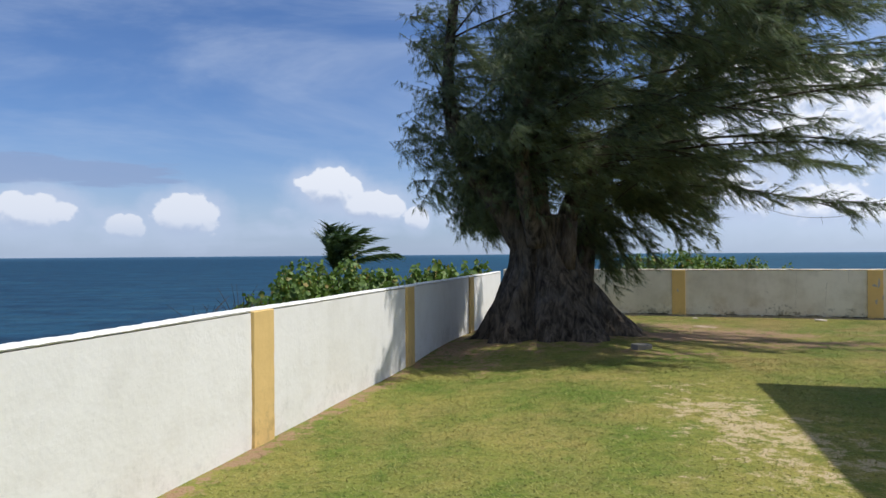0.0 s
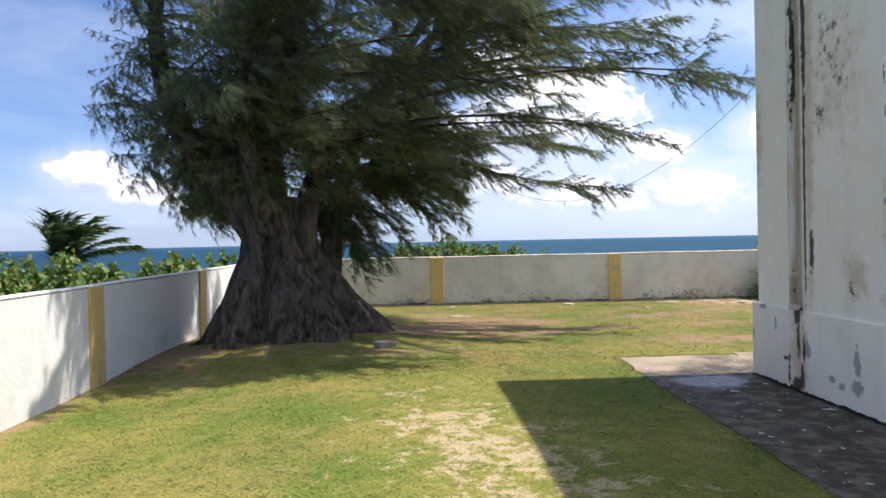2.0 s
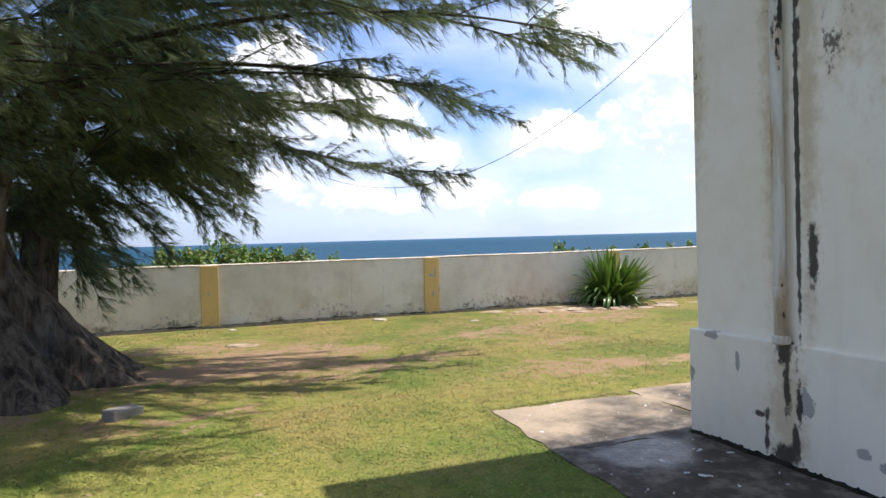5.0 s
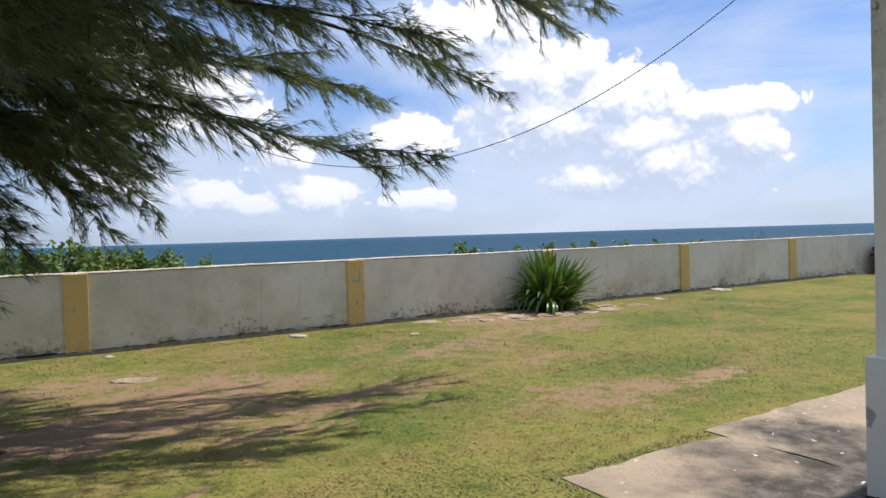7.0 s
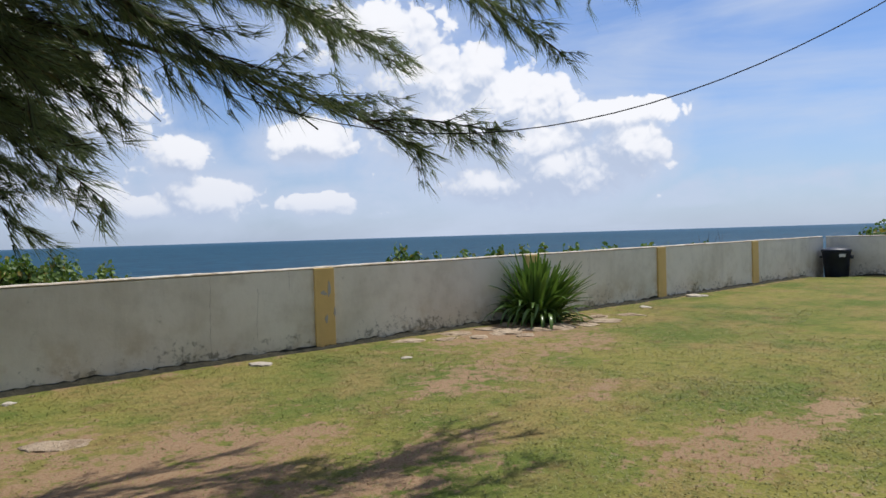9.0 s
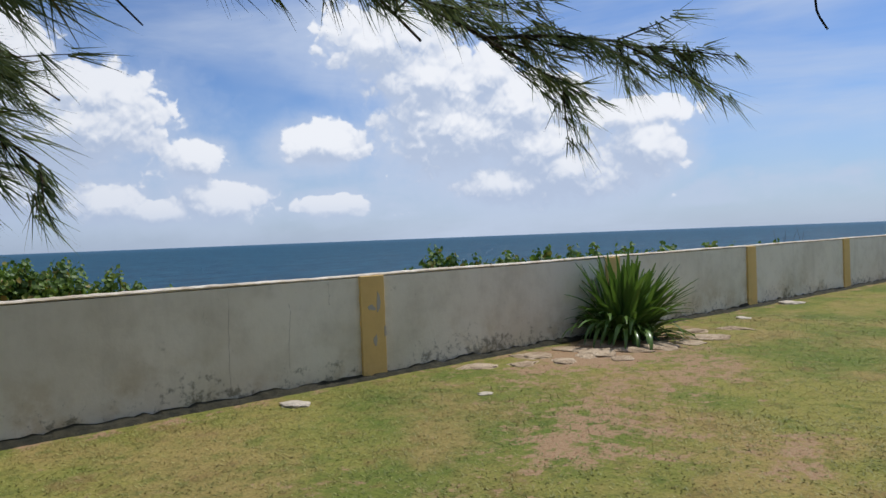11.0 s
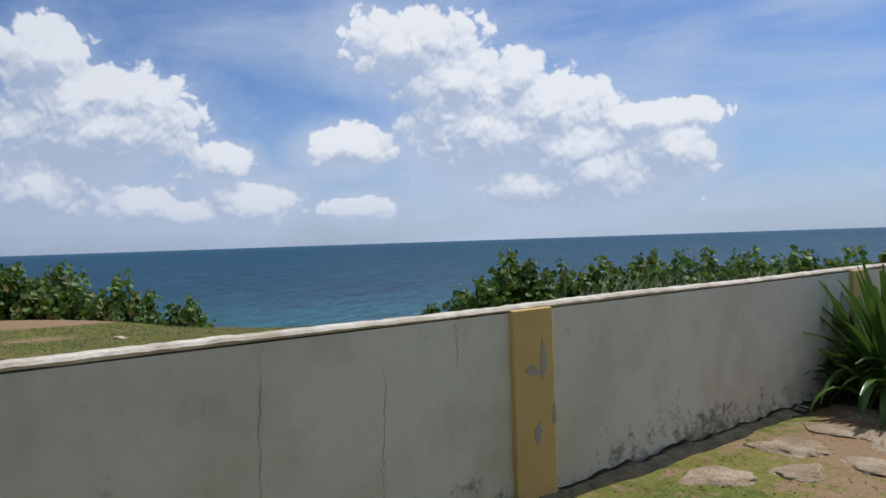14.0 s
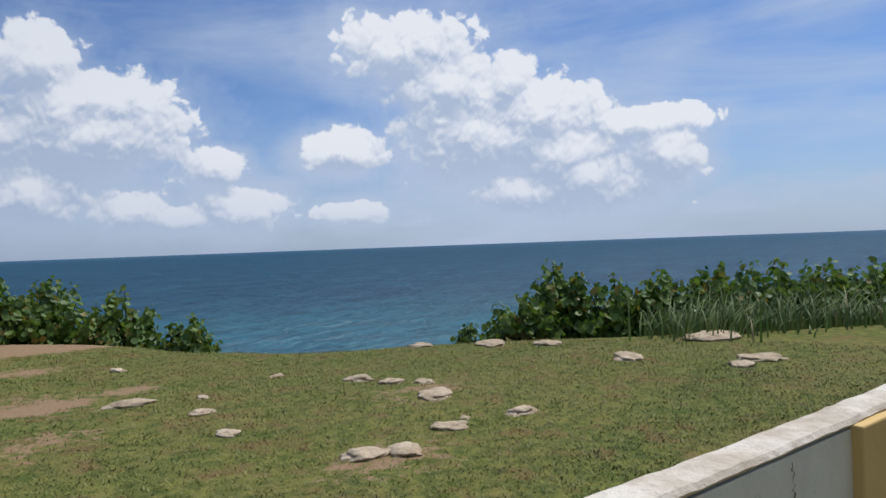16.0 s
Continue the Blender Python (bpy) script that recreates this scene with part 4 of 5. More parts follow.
def blades(rng, at, aim, count, lo, hi, wide, spread, name, mat, brush=0.0):
    """Thin pointed slips, count at every place, about the way aim; brush: how far the places differ from one another."""
    at, aim = np.asarray(at), np.asarray(aim)
    aim = aim + rng.normal(0, 1, aim.shape) * brush
    size = np.repeat(rng.uniform(0.7, 1.25, (len(at), 1)), count, 0)
    at, aim = np.repeat(at, count, 0), np.repeat(aim, count, 0)
    n = len(at)
    aim = aim / (np.linalg.norm(aim, axis=1, keepdims=True) + 1e-9)
    d = aim + rng.normal(0, spread, (n, 3))
    d /= np.linalg.norm(d, axis=1, keepdims=True) + 1e-9
    side = np.cross(d, rng.normal(0, 1, (n, 3)))
    side /= np.linalg.norm(side, axis=1, keepdims=True) + 1e-9
    ln, wd = rng.uniform(lo, hi, (n, 1)) * size, rng.uniform(0.6, 1.2, (n, 1)) * wide
    start = at + rng.normal(0, 0.010, (n, 3))
    v = np.stack([start - side * wd / 2, start + side * wd / 2, start + d * ln], 1).reshape(-1, 3)
    return soup(name, v, np.arange(3 * n).reshape(-1, 3), mat)


def make_tree():
    tree = thing("casuarina_tree", "large windswept casuarina with a fluted buttressed trunk and drooping needles", "tree")
    rng, nr = random.Random(21), np.random.default_rng(21)
    cy = 11.35
    verts, faces, turns, rows = [], [], 168, 56
    for i in range(rows + 1):
        h = 2.15 * (i / rows) ** 1.15
        wide = float(np.interp(h, (0.0, 0.12, 0.4, 0.75, 1.3, 1.85, 2.15), (1.46, 1.26, 1.08, 0.87, 0.56, 0.43, 0.40)))
        flare = math.exp(-h / 0.45)
        for k in range(turns):
            g = 2 * math.pi * k / turns
            v = Vector((math.cos(g), math.sin(g), 0))
            bend = g + 0.22 * math.sin(2 * g + 0.6) + 0.16 * noise.noise(Vector((v.x * 1.6, v.y * 1.6, h * 0.9)))
            # rounded buttresses with sharp valleys between, each made of finer cords
            butt = abs(math.sin(3.5 * bend + 0.22 * h + 0.4)) ** 0.7
            cord = abs(math.sin(11.5 * bend - 0.35 * h + 1.0)) ** 0.7
            lobe = (0.30 + 0.10 * flare) * (butt - 0.70) + 0.06 * (cord - 0.6)
            lobe += 0.085 * noise.noise(Vector((v.x * 5, v.y * 5, h * 1.3))) + 0.03 * noise.noise(Vector((v.x * 14, v.y * 14, h * 2.6)))
            lobe += 0.014 * noise.noise(Vector((v.x * 34, v.y * 34, h * 8)))
            # the roots run out unevenly at the foot
            root = max(0.0, noise.noise(Vector((v.x * 2.1 + 4, v.y * 2.1, 0.3)))) * math.exp(-h / 0.16)
            r = wide * (1 + lobe + 0.45 * root) * (1 + 0.10 * math.exp(-h / 0.5) * math.cos(g))
            verts.append((1.95 - 0.27 * h + 0.05 * h * h + r * math.cos(g), cy - 0.04 * h + r * math.sin(g) * 0.92, 0.02 + h))
    for i in range(rows):
        for k in range(turns):
            k2 = (k + 1) % turns
            faces.append((i * turns + k, i * turns + k2, (i + 1) * turns + k2, (i + 1) * turns + k))
    faces.append(tuple(rows * turns + k for k in range(turns)))
    part("trunk", mesh_of("trunk", verts, faces, BARK, True), BARK, tree, "grey-brown fluted trunk with spreading buttress roots")
    limbs = [
        ([(1.58, 11.25, 1.3), (0.95, 11.12, 2.3), (0.35, 11.0, 3.1), (0.10, 10.9, 4.3), (0.3, 10.7, 6.2)], 0.31, 0.05),
        ([(1.55, 11.3, 1.6), (1.50, 11.2, 2.7), (1.5, 11.0, 3.9), (2.0, 10.8, 5.6), (2.6, 10.6, 7.6)], 0.32, 0.05),
        ([(2.50, 12.3, -0.1), (2.50, 12.2, 1.2), (2.75, 12.0, 2.6), (3.5, 11.6, 4.2), (4.6, 11.2, 6.0)], 0.27, 0.05),
        ([(1.95, 11.5, 1.6), (2.25, 11.3, 2.6), (3.1, 10.9, 3.7), (4.4, 10.5, 5.0)], 0.22, 0.05),
        ([(1.5, 10.9, 1.7), (1.2, 10.3, 2.8), (1.3, 9.8, 4.0), (1.9, 9.4, 5.4)], 0.17, 0.05)]
    lines = []
    for pts, r0, r1 in limbs:
        p = bezier(pts, 18)
        lines.append(p)
        part("limb", tube_mesh("limb", p, [r0 + (r1 - r0) * (i / 18) ** 0.75 for i in range(19)], BARK, 14), BARK, tree)
    stub = [Vector((1.96, 11.02, 1.3)), Vector((2.02, 11.0, 1.7)), Vector((2.06, 10.98, 2.06))]
    part("sawn_stub", tube_mesh("sawn_stub", stub, [0.17, 0.13, 0.11], CUTWOOD, 16), CUTWOOD, tree, "pale sawn-off branch stub")

    # branches, most of them streaming to leeward
    starts = []
    keys = [(2, 0.50, (6.45, 10.75, 2.15), 0.5), (3, 0.5, (7.4, 10.05, 2.9), 0.7), (3, 0.7, (8.5, 9.9, 3.7), 0.8), (3, 0.6, (8.0, 9.2, 3.75), 0.8),
            (2, 0.55, (5.1, 13.0, 2.35), 0.4), (2, 0.40, (3.1, 12.4, 0.95), 0.4), (2, 0.45, (3.5, 12.5, 1.15), 0.5), (2, 0.48, (3.95, 12.6, 1.4), 0.5),
            (2, 0.62, (4.5, 12.5, 3.5), 0.2), (2, 0.5, (4.6, 12.4, 1.95), 0.4), (2, 0.52, (4.9, 12.0, 2.05), 0.4), (2, 0.55, (4.95, 12.6, 2.2), 0.4), (0, 0.35, (-0.45, 11.2, 2.75), 0.1), (0, 0.5, (-0.7, 11.2, 3.4), 0.3), (0, 0.25, (0.75, 11.7, 1.95), 0.1), (0, 0.3, (0.85, 12.2, 1.9), 0.1), (0, 0.3, (0.55, 11.9, 2.25), 0.1), (0, 0.3, (0.6, 11.3, 2.2), 0.1), (1, 0.3, (1.0, 12.3, 2.1), 0.1), (2, 0.50, (4.75, 11.85, 1.8), 0.5),
            (3, 0.45, (5.6, 10.9, 2.2), 0.5), (2, 0.6, (6.8, 11.2, 2.9), 0.6), (3, 0.8, (7.6, 10.2, 4.6), 0.6), (4, 0.6, (5.2, 8.2, 3.9), 0.5),
            (4, 0.5, (4.1, 8.3, 3.2), 0.5), (2, 0.5, (4.5, 12.3, 1.65), 0.5), (2, 0.44, (3.3, 12.9, 1.1), 0.4), (2, 0.42, (2.9, 12.0, 1.25), 0.3), (3, 0.9, (7.3, 9.0, 4.8), 0.6),
            (2, 0.45, (3.2, 12.2, 1.5), 0.5), (2, 0.5, (3.7, 12.3, 1.75), 0.5), (2, 0.5, (2.9, 12.6, 1.55), 0.5), (2, 0.55, (4.2, 12.4, 2.0), 0.5), (2, 0.42, (3.05, 12.8, 1.3), 0.4),
            (0, 0.45, (0.4, 12.6, 2.0), 0.3), (0, 0.4, (0.2, 11.1, 2.2), 0.3), (1, 0.4, (0.8, 12.7, 2.0), 0.3), (0, 0.5, (-0.4, 12.2, 2.4), 0.3), (1, 0.4, (0.6, 12.2, 2.2), 0.3)]
    for li, t, tip, rise in keys:
        starts.append((lines[li][int(t * 18)], Vector(tip), rise))
    for k in range(84):
        li = rng.choice((0, 0, 0, 1, 1, 1, 2, 2, 3, 3, 4))
        a = lines[li][rng.randint(6, 18)]
        lee = rng.random() < 0.5
        if lee:
            g = math.atan2(WIND.y, WIND.x) + rng.gauss(0, 0.45)
            reach = rng.uniform(1.6, 4.2) * (1.15 - 0.06 * a.z)
        else:
            g = rng.uniform(0, 2 * math.pi)
            toward = math.cos(g) * WIND.x + math.sin(g) * WIND.y
            reach = rng.uniform(0.7, 1.9) * (0.62 if toward < -0.2 else 1.0)
            a = a + Vector((0, 0, 0))
        tip = a + Vector((math.cos(g), math.sin(g), 0)) * reach + Vector((0, 0, rng.uniform(-0.5, 1.0) if lee else rng.uniform(-0.2, 1.5)))
        if not lee:
            tip += WIND * 0.35
        tip.z = max(tip.z, 2.6 if tip.x < 1.5 else 2.5)
        lee_way = (tip.x - 1.9) * WIND.x + (tip.y - 11.3) * WIND.y
        limit = 6.2 - 1.15 * max(0.0, tip.z - 3.2)
        if lee_way > limit:
            tip -= WIND * (lee_way - limit)
        starts.append((a, tip, rng.uniform(0.2, 0.7)))
    for k in range(74):                 # short dense growth on the windward side and over the front
        li = rng.choice((0, 0, 4, 4, 1))
        a = lines[li][rng.randint(5, 18)]
        g = rng.uniform(1.3, 5.0)
        tip = a + Vector((math.cos(g), math.sin(g), 0)) * rng.uniform(0.5, 1.15) + Vector((0, 0, rng.uniform(-0.4, 0.8)))
        tip.z = max(tip.z, 2.15 + 0.6 * max(0.0, 1.1 - tip.x))
        tip.x = max(tip.x, -0.95 + 0.25 * abs(tip.z - 3.4))
        starts.append((a, tip, 0.25))
    for k in range(12):                 # boughs over the lawn in front
        a = lines[rng.choice((4, 4, 1, 3))][rng.randint(8, 18)]
        g = rng.uniform(-2.3, -0.75)
        tip = a + Vector((math.cos(g), math.sin(g), 0)) * rng.uniform(1.0, 2.3) + WIND * 0.5 + Vector((0, 0, rng.uniform(-0.4, 0.7)))
        tip.z = max(tip.z, 3.0)
        starts.append((a, tip, 0.4))
    knots = [p for line in lines for p in line[5:]]
    for k in range(32):                 # dense growth over the side wall and behind the fork
        tip = Vector((rng.uniform(0.3, 2.1), rng.uniform(8.9, 12.9), rng.uniform(2.9, 5.2)))
        starts.append((min(knots, key=lambda q: (q - tip).length), tip, 0.3))
    for k in range(46):                 # high boughs that shade the lawn in front
        tip = Vector((rng.uniform(2.2, 4.5), rng.uniform(7.9, 9.1), rng.uniform(3.9, 5.2)))
        starts.append((min(knots, key=lambda q: (q - tip).length), tip, 0.4))
    for k in range(38):                 # low growth on the lee side of the second stem
        tip = Vector((rng.uniform(2.9, 5.0), rng.uniform(11.0, 12.8), rng.uniform(2.2, 3.6)))
        starts.append((min(knots, key=lambda q: (q - tip).length), tip, 0.3))
    for k in range(16):                 # and between the two stems
        tip = Vector((rng.uniform(1.9, 2.8), rng.uniform(11.9, 12.7), rng.uniform(1.65, 2.5)))
        starts.append((min(knots, key=lambda q: (q - tip).length), tip, 0.1))
    for k in range(18):                 # low growth to windward, behind the leaning limb
        tip = Vector((rng.uniform(0.25, 1.0), rng.uniform(11.6, 13.0), rng.uniform(2.0, 2.8)))
        starts.append((min(knots, key=lambda q: (q - tip).length), tip, 0.2))
    for k in range(26):                 # growth towards the corner of the walls
        tip = Vector((rng.uniform(1.0, 2.9), rng.uniform(12.3, 13.6), rng.uniform(3.0, 5.8)))
        starts.append((min(knots, key=lambda q: (q - tip).length), tip, 0.3))
    spots, aims, tv, tf = [], [], [], []
    route = [Vector((2.0, 6.4, 0)), Vector((2.46, 7.9, 0)), Vector((2.97, 8.75, 0)), Vector((4.81, 10.7, 0)), Vector((5.5, 11.7, 0)), Vector((6.05, 13.05, 0)), Vector((6.5, 13.8, 0))]

    def free(p):
        """Clear of the walk under the tree."""
        if p.z > 2.75:
            return True
        w = Vector((p.x, p.y, 0))
        if p.z < 2.3 and (w - Vector((5.83, 11.2, 0))).length < 0.66:
            return False
        for i, (a, b) in enumerate(zip(route, route[1:])):
            s = min(max((w - a).dot(b - a) / (b - a).length_squared, 0), 1)
            if (a.lerp(b, s) - w).length < (0.75 if i > 3 else 0.5 if p.z < 2.25 else 0.0):
                return False
        return True

    for a, tip, rise in list(starts):   # side shoots that fan out from the longer branches
        span = (tip - a).length
        if span < 1.5:
            continue
        bow = a.lerp(tip, 0.5) + Vector((0, 0, rise * 0.5 + 0.06 * span))
        for k in range(int(span * 0.95)):
            s = rng.uniform(0.3, 0.9)
            root = (1 - s) ** 2 * a + 2 * s * (1 - s) * bow + s * s * tip
            d = ((tip - a).normalized() + Vector((rng.gauss(0, 0.45), rng.gauss(0, 0.45), rng.gauss(-0.02, 0.22)))).normalized()
            end = root + d * rng.uniform(0.4, 0.95)
            if end.z > 2.2 and free(end):
                starts.append((root, end, 0.05))
    def stick(a, b, r):
        i = len(tv)
        d = (b - a).normalized()
        s = d.orthogonal().normalized()
        t = d.cross(s)
        for p, q in ((a, r), (b, r * 0.35)):
            for k in range(3):
                g = 2.0944 * k
                tv.append(p + (s * math.cos(g) + t * math.sin(g)) * q)
        for k in range(3):
            tf.append((i + k, i + (k + 1) % 3, i + 3 + (k + 1) % 3, i + 3 + k))

    for a, tip, rise in starts:
        span = (tip - a).length
        mid = a.lerp(tip, 0.5) + Vector((0, 0, rise * 0.5 + 0.06 * span))
        n = max(6, int(span / 0.13))
        curve = [(1 - s) ** 2 * a + 2 * s * (1 - s) * mid + s * s * tip for s in (i / n for i in range(n + 1))]
        thick = 0.005 + 0.0046 * span
        part("branch", tube_mesh("branch", curve[::2] + ([curve[-1]] if n % 2 else []), [thick * (1 - 0.8 * i / max(1, len(curve[::2]))) for i in range(len(curve[::2]) + (n % 2))], TWIG, 6), TWIG, tree)
        for i in range(1, n + 1):
            s = i / n
            if s < 0.12:
                continue
            p = curve[i]
            way = (curve[i] - curve[i - 1]).normalized()
            if p.x > 2.0 and tip.z > 2.3 and noise.noise(p * 1.5) < -0.10 and s < 0.8:
                continue
            for rep in range(4 if tip.z < 2.3 else (3 if (s > 0.3 and i % 2) else 2)):
                d = way * 0.65 + WIND * 0.4 + Vector((rng.gauss(0, 0.6), rng.gauss(0, 0.6), rng.gauss(-0.2, 0.45)))
                d.normalize()
                ln = rng.uniform(0.16, 0.50) * (1.0 if s < 0.85 else 0.5)
                q = p + d * ln + Vector((0, 0, -0.12 * ln))
                if not free(q):
                    continue
                stick(p, q, 0.005)
                m = max(2, int(ln / 0.08))
                for j in range(m + 1):
                    w = p.lerp(q, (j + 0.3) / (m + 0.3))
                    spots.append(w)
                    aims.append(d * 0.5 + Vector((0, 0, -0.46)) + WIND * 0.48)
    for line in lines:                  # short shoots that hide the limbs
        for i in range(4, 15):
            for rep in range(11):
                g = rng.uniform(0, 6.283)
                d = (Vector((math.cos(g), math.sin(g), rng.uniform(-0.3, 0.5))) + WIND * 0.4).normalized()
                ln = rng.uniform(0.35, 0.95)
                p = line[i] + Vector((0, 0, rng.uniform(-0.1, 0.1)))
                q = p + d * ln
                if q.z < 1.75 or not free(q):
                    continue
                stick(p, q, 0.006)
                m = max(2, int(ln / 0.09))
                for j in range(m + 1):
                    spots.append(p.lerp(q, (j + 0.5) / (m + 0.5)))
                    aims.append(d * 0.5 + Vector((0, 0, -0.6)) + WIND * 0.25)
    for k in range(230):                # a skirt of drooping shoots over the fork
        g = rng.uniform(0, 6.283)
        out = Vector((math.cos(g), math.sin(g), 0))
        p = Vector((1.6, 11.25, rng.uniform(2.15, 3.3))) + out * rng.uniform(0.35, 0.75)
        d = (out + Vector((0, 0, rng.uniform(-0.7, 0.1))) + WIND * 0.3).normalized()
        ln = rng.uniform(0.35, 0.8)
        q = p + d * ln
        if q.z < 2.0 + 0.9 * max(0.0, 1.2 - q.x):
            continue
        stick(p, q, 0.006)
        for j in range(6):
            spots.append(p.lerp(q, (j + 0.5) / 6))
            aims.append(d * 0.5 + Vector((0, 0, -0.6)) + WIND * 0.2)
    tagged(part("twigwork", soup("twigwork", tv, tf, TWIG), TWIG, tree), kind="stuff")
    spots, aims = np.array([tuple(p) for p in spots]), np.array([tuple(p) for p in aims])
    crown = part("crown", blades(nr, spots, aims, 11, 0.09, 0.20, 0.0068, 0.20, "crown", NEEDLE, 0.25), NEEDLE, tree, "grey-green drooping needle foliage")
    tagged(crown, kind="stuff")


make_tree()


# ---- plants on the bluff ----
def leaf_soup(name, centres, normals, sizes, mat, nr):
    """Round, slightly cupped leaves."""
    n, m = len(centres), 7
    c, nn = np.asarray(centres), np.asarray(normals)
    nn = nn / (np.linalg.norm(nn, axis=1, keepdims=True) + 1e-9)
    a = np.cross(nn, nr.normal(0, 1, (n, 3)))
    a /= np.linalg.norm(a, axis=1, keepdims=True) + 1e-9
    b = np.cross(nn, a)
    s = np.asarray(sizes).reshape(-1, 1)
    vs = [c - nn * s * 0.10]
    for k in range(m):
        g = 2 * math.pi * k / m
        r = s * (0.5 + 0.04 * math.cos(2 * g))
        vs.append(c + (a * math.cos(g) + b * math.sin(g) * 0.92) * r + nn * s * 0.06 * math.cos(2 * g))
    v = np.stack(vs, 1).reshape(-1, 3)
    base = (np.arange(n) * (m + 1)).reshape(-1, 1, 1)
    f = np.array([(0, 1 + k, 1 + (k + 1) % m) for k in range(m)]).reshape(1, m, 3) + base
    return soup(name, v, f.reshape(-1, 3), mat)


def sea_grape(x, y, high, wide, seed, shoots=60, top_z=None):
    rng, nr = random.Random(seed), np.random.default_rng(seed)
    base = Vector((x, y, gz(x, y) - 0.05))
    if top_z is not None:
        high = top_z - base.z
    bush = thing("sea_grape_bush", "sea grape bush with round leathery green leaves at the lawn's edge", "bush", group="sea grape bushes on the bluff")
    cs, ns, ss = [], [], []
    for k in range(shoots):
        g, r = rng.uniform(0, 6.283), wide * math.sqrt(rng.random())
        peak = high * (1.0 - 0.55 * (r / wide) ** 2) * rng.uniform(0.62, 1.0)
        foot = base + Vector((0.5 * r * math.cos(g), 0.5 * r * math.sin(g), 0))
        tip = base + Vector((r * math.cos(g), r * math.sin(g), peak))
        mid = foot.lerp(tip, 0.5) + Vector((rng.gauss(0, 0.08), rng.gauss(0, 0.08), 0.1 * high))
        line = [(1 - s) ** 2 * foot + 2 * s * (1 - s) * mid + s * s * tip for s in (0, 0.25, 0.5, 0.75, 1.0)]
        if k < 14:
            part("stem", tube_mesh("stem", line, [0.022, 0.019, 0.015, 0.011, 0.005], TWIG, 5), TWIG, bush)
        n = max(6, int(peak / 0.055))
        for j in range(n):
            s = 0.12 + 0.88 * (j + rng.random()) / n
            p = (1 - s) ** 2 * foot + 2 * s * (1 - s) * mid + s * s * tip
            a = rng.uniform(0, 6.283)
            off = Vector((math.cos(a), math.sin(a), 0.0))
            cs.append(tuple(p + off * rng.uniform(0.04, 0.13)))
            ns.append((off.x * 0.8 + rng.gauss(0, 0.3), off.y * 0.8 + rng.gauss(0, 0.3), rng.uniform(0.1, 1.0)))
            ss.append(rng.uniform(0.10, 0.19) * (0.7 if s > 0.9 else 1.0))
    foliage = part("foliage", leaf_soup("foliage", cs, ns, ss, GRAPE, nr), GRAPE, bush)
    tagged(foliage, kind="stuff")
    return bush


for k, (x, y, w, top) in enumerate(((17.2, 19.9, 0.75, 0.75), (18.1, 19.6, 0.7, 1.30), (18.3, 18.6, 0.9, 0.95), (18.6, 17.8, 0.9, 1.05),
                                    (19.2, 17.0, 1.0, 1.15), (19.9, 16.3, 1.0, 1.28), (20.6, 15.5, 1.0, 1.22), (21.2, 14.6, 1.0, 1.15),
                                    (22.0, 13.7, 1.0, 1.18), (22.9, 12.6, 1.0, 1.1), (16.9, 20.9, 0.4, 0.25))):
    sea_grape(x, y, 1.2, w, 300 + k, 66 if w > 0.5 else 20, top + 0.12)
for k, (x, y, w, top) in enumerate(((7.9, 27.5, 1.2, 1.65), (9.4, 27.4, 1.3, 1.92), (10.6, 27.9, 1.1, 1.65), (11.6, 28.1, 1.1, 1.42), (12.8, 28.0, 1.1, 1.40),
                                    (13.9, 27.4, 0.9, 1.08), (14.6, 26.2, 0.6, 0.5))):
    sea_grape(x, y, 1.2, w, 340 + k, 70, top)
for k, (x, y, w, top) in enumerate(((-4.0, 19.9, 1.2, 1.60), (-2.7, 19.0, 1.2, 1.60), (-3.7, 17.3, 1.0, 1.38), (-1.4, 16.9, 0.8, 1.28),
                                    (-0.3, 17.3, 0.9, 1.5), (0.7, 17.9, 1.0, 1.62), (-4.2, 15.4, 0.5, 0.80), (25.4, 8.3, 0.9, 1.66))):
    sea_grape(x, y, 1.3, w, 360 + k, 66 if w > 0.6 else 22, top)


def bare_twigs(x, y, seed, high):
    rng = random.Random(seed)
    root = thing("dry_shrub", "leafless dry shrub with thin grey twigs", "shrub", group="dry shrubs")
    base = on_ground((x, y), -0.03)
    for k in range(12):
        tip = base + Vector((rng.gauss(0, 0.35), rng.gauss(0, 0.35), high * rng.uniform(0.5, 1)))
        mid = base.lerp(tip, 0.5) + Vector((rng.gauss(0, 0.08), rng.gauss(0, 0.08), 0.05))
        part("twig", tube_mesh("twig", bezier([base, mid, tip], 5), [0.012, 0.010, 0.008, 0.006, 0.004, 0.002], TWIG, 5), TWIG, root)


bare_twigs(-4.4, 14.6, 1, 1.0)
bare_twigs(-4.9, 14.0, 2, 0.9)
bare_twigs(14.9, 25.0, 3, 0.4)
bare_twigs(15.3, 24.4, 4, 0.35)
bare_twigs(20.9, 11.9, 5, 1.35)


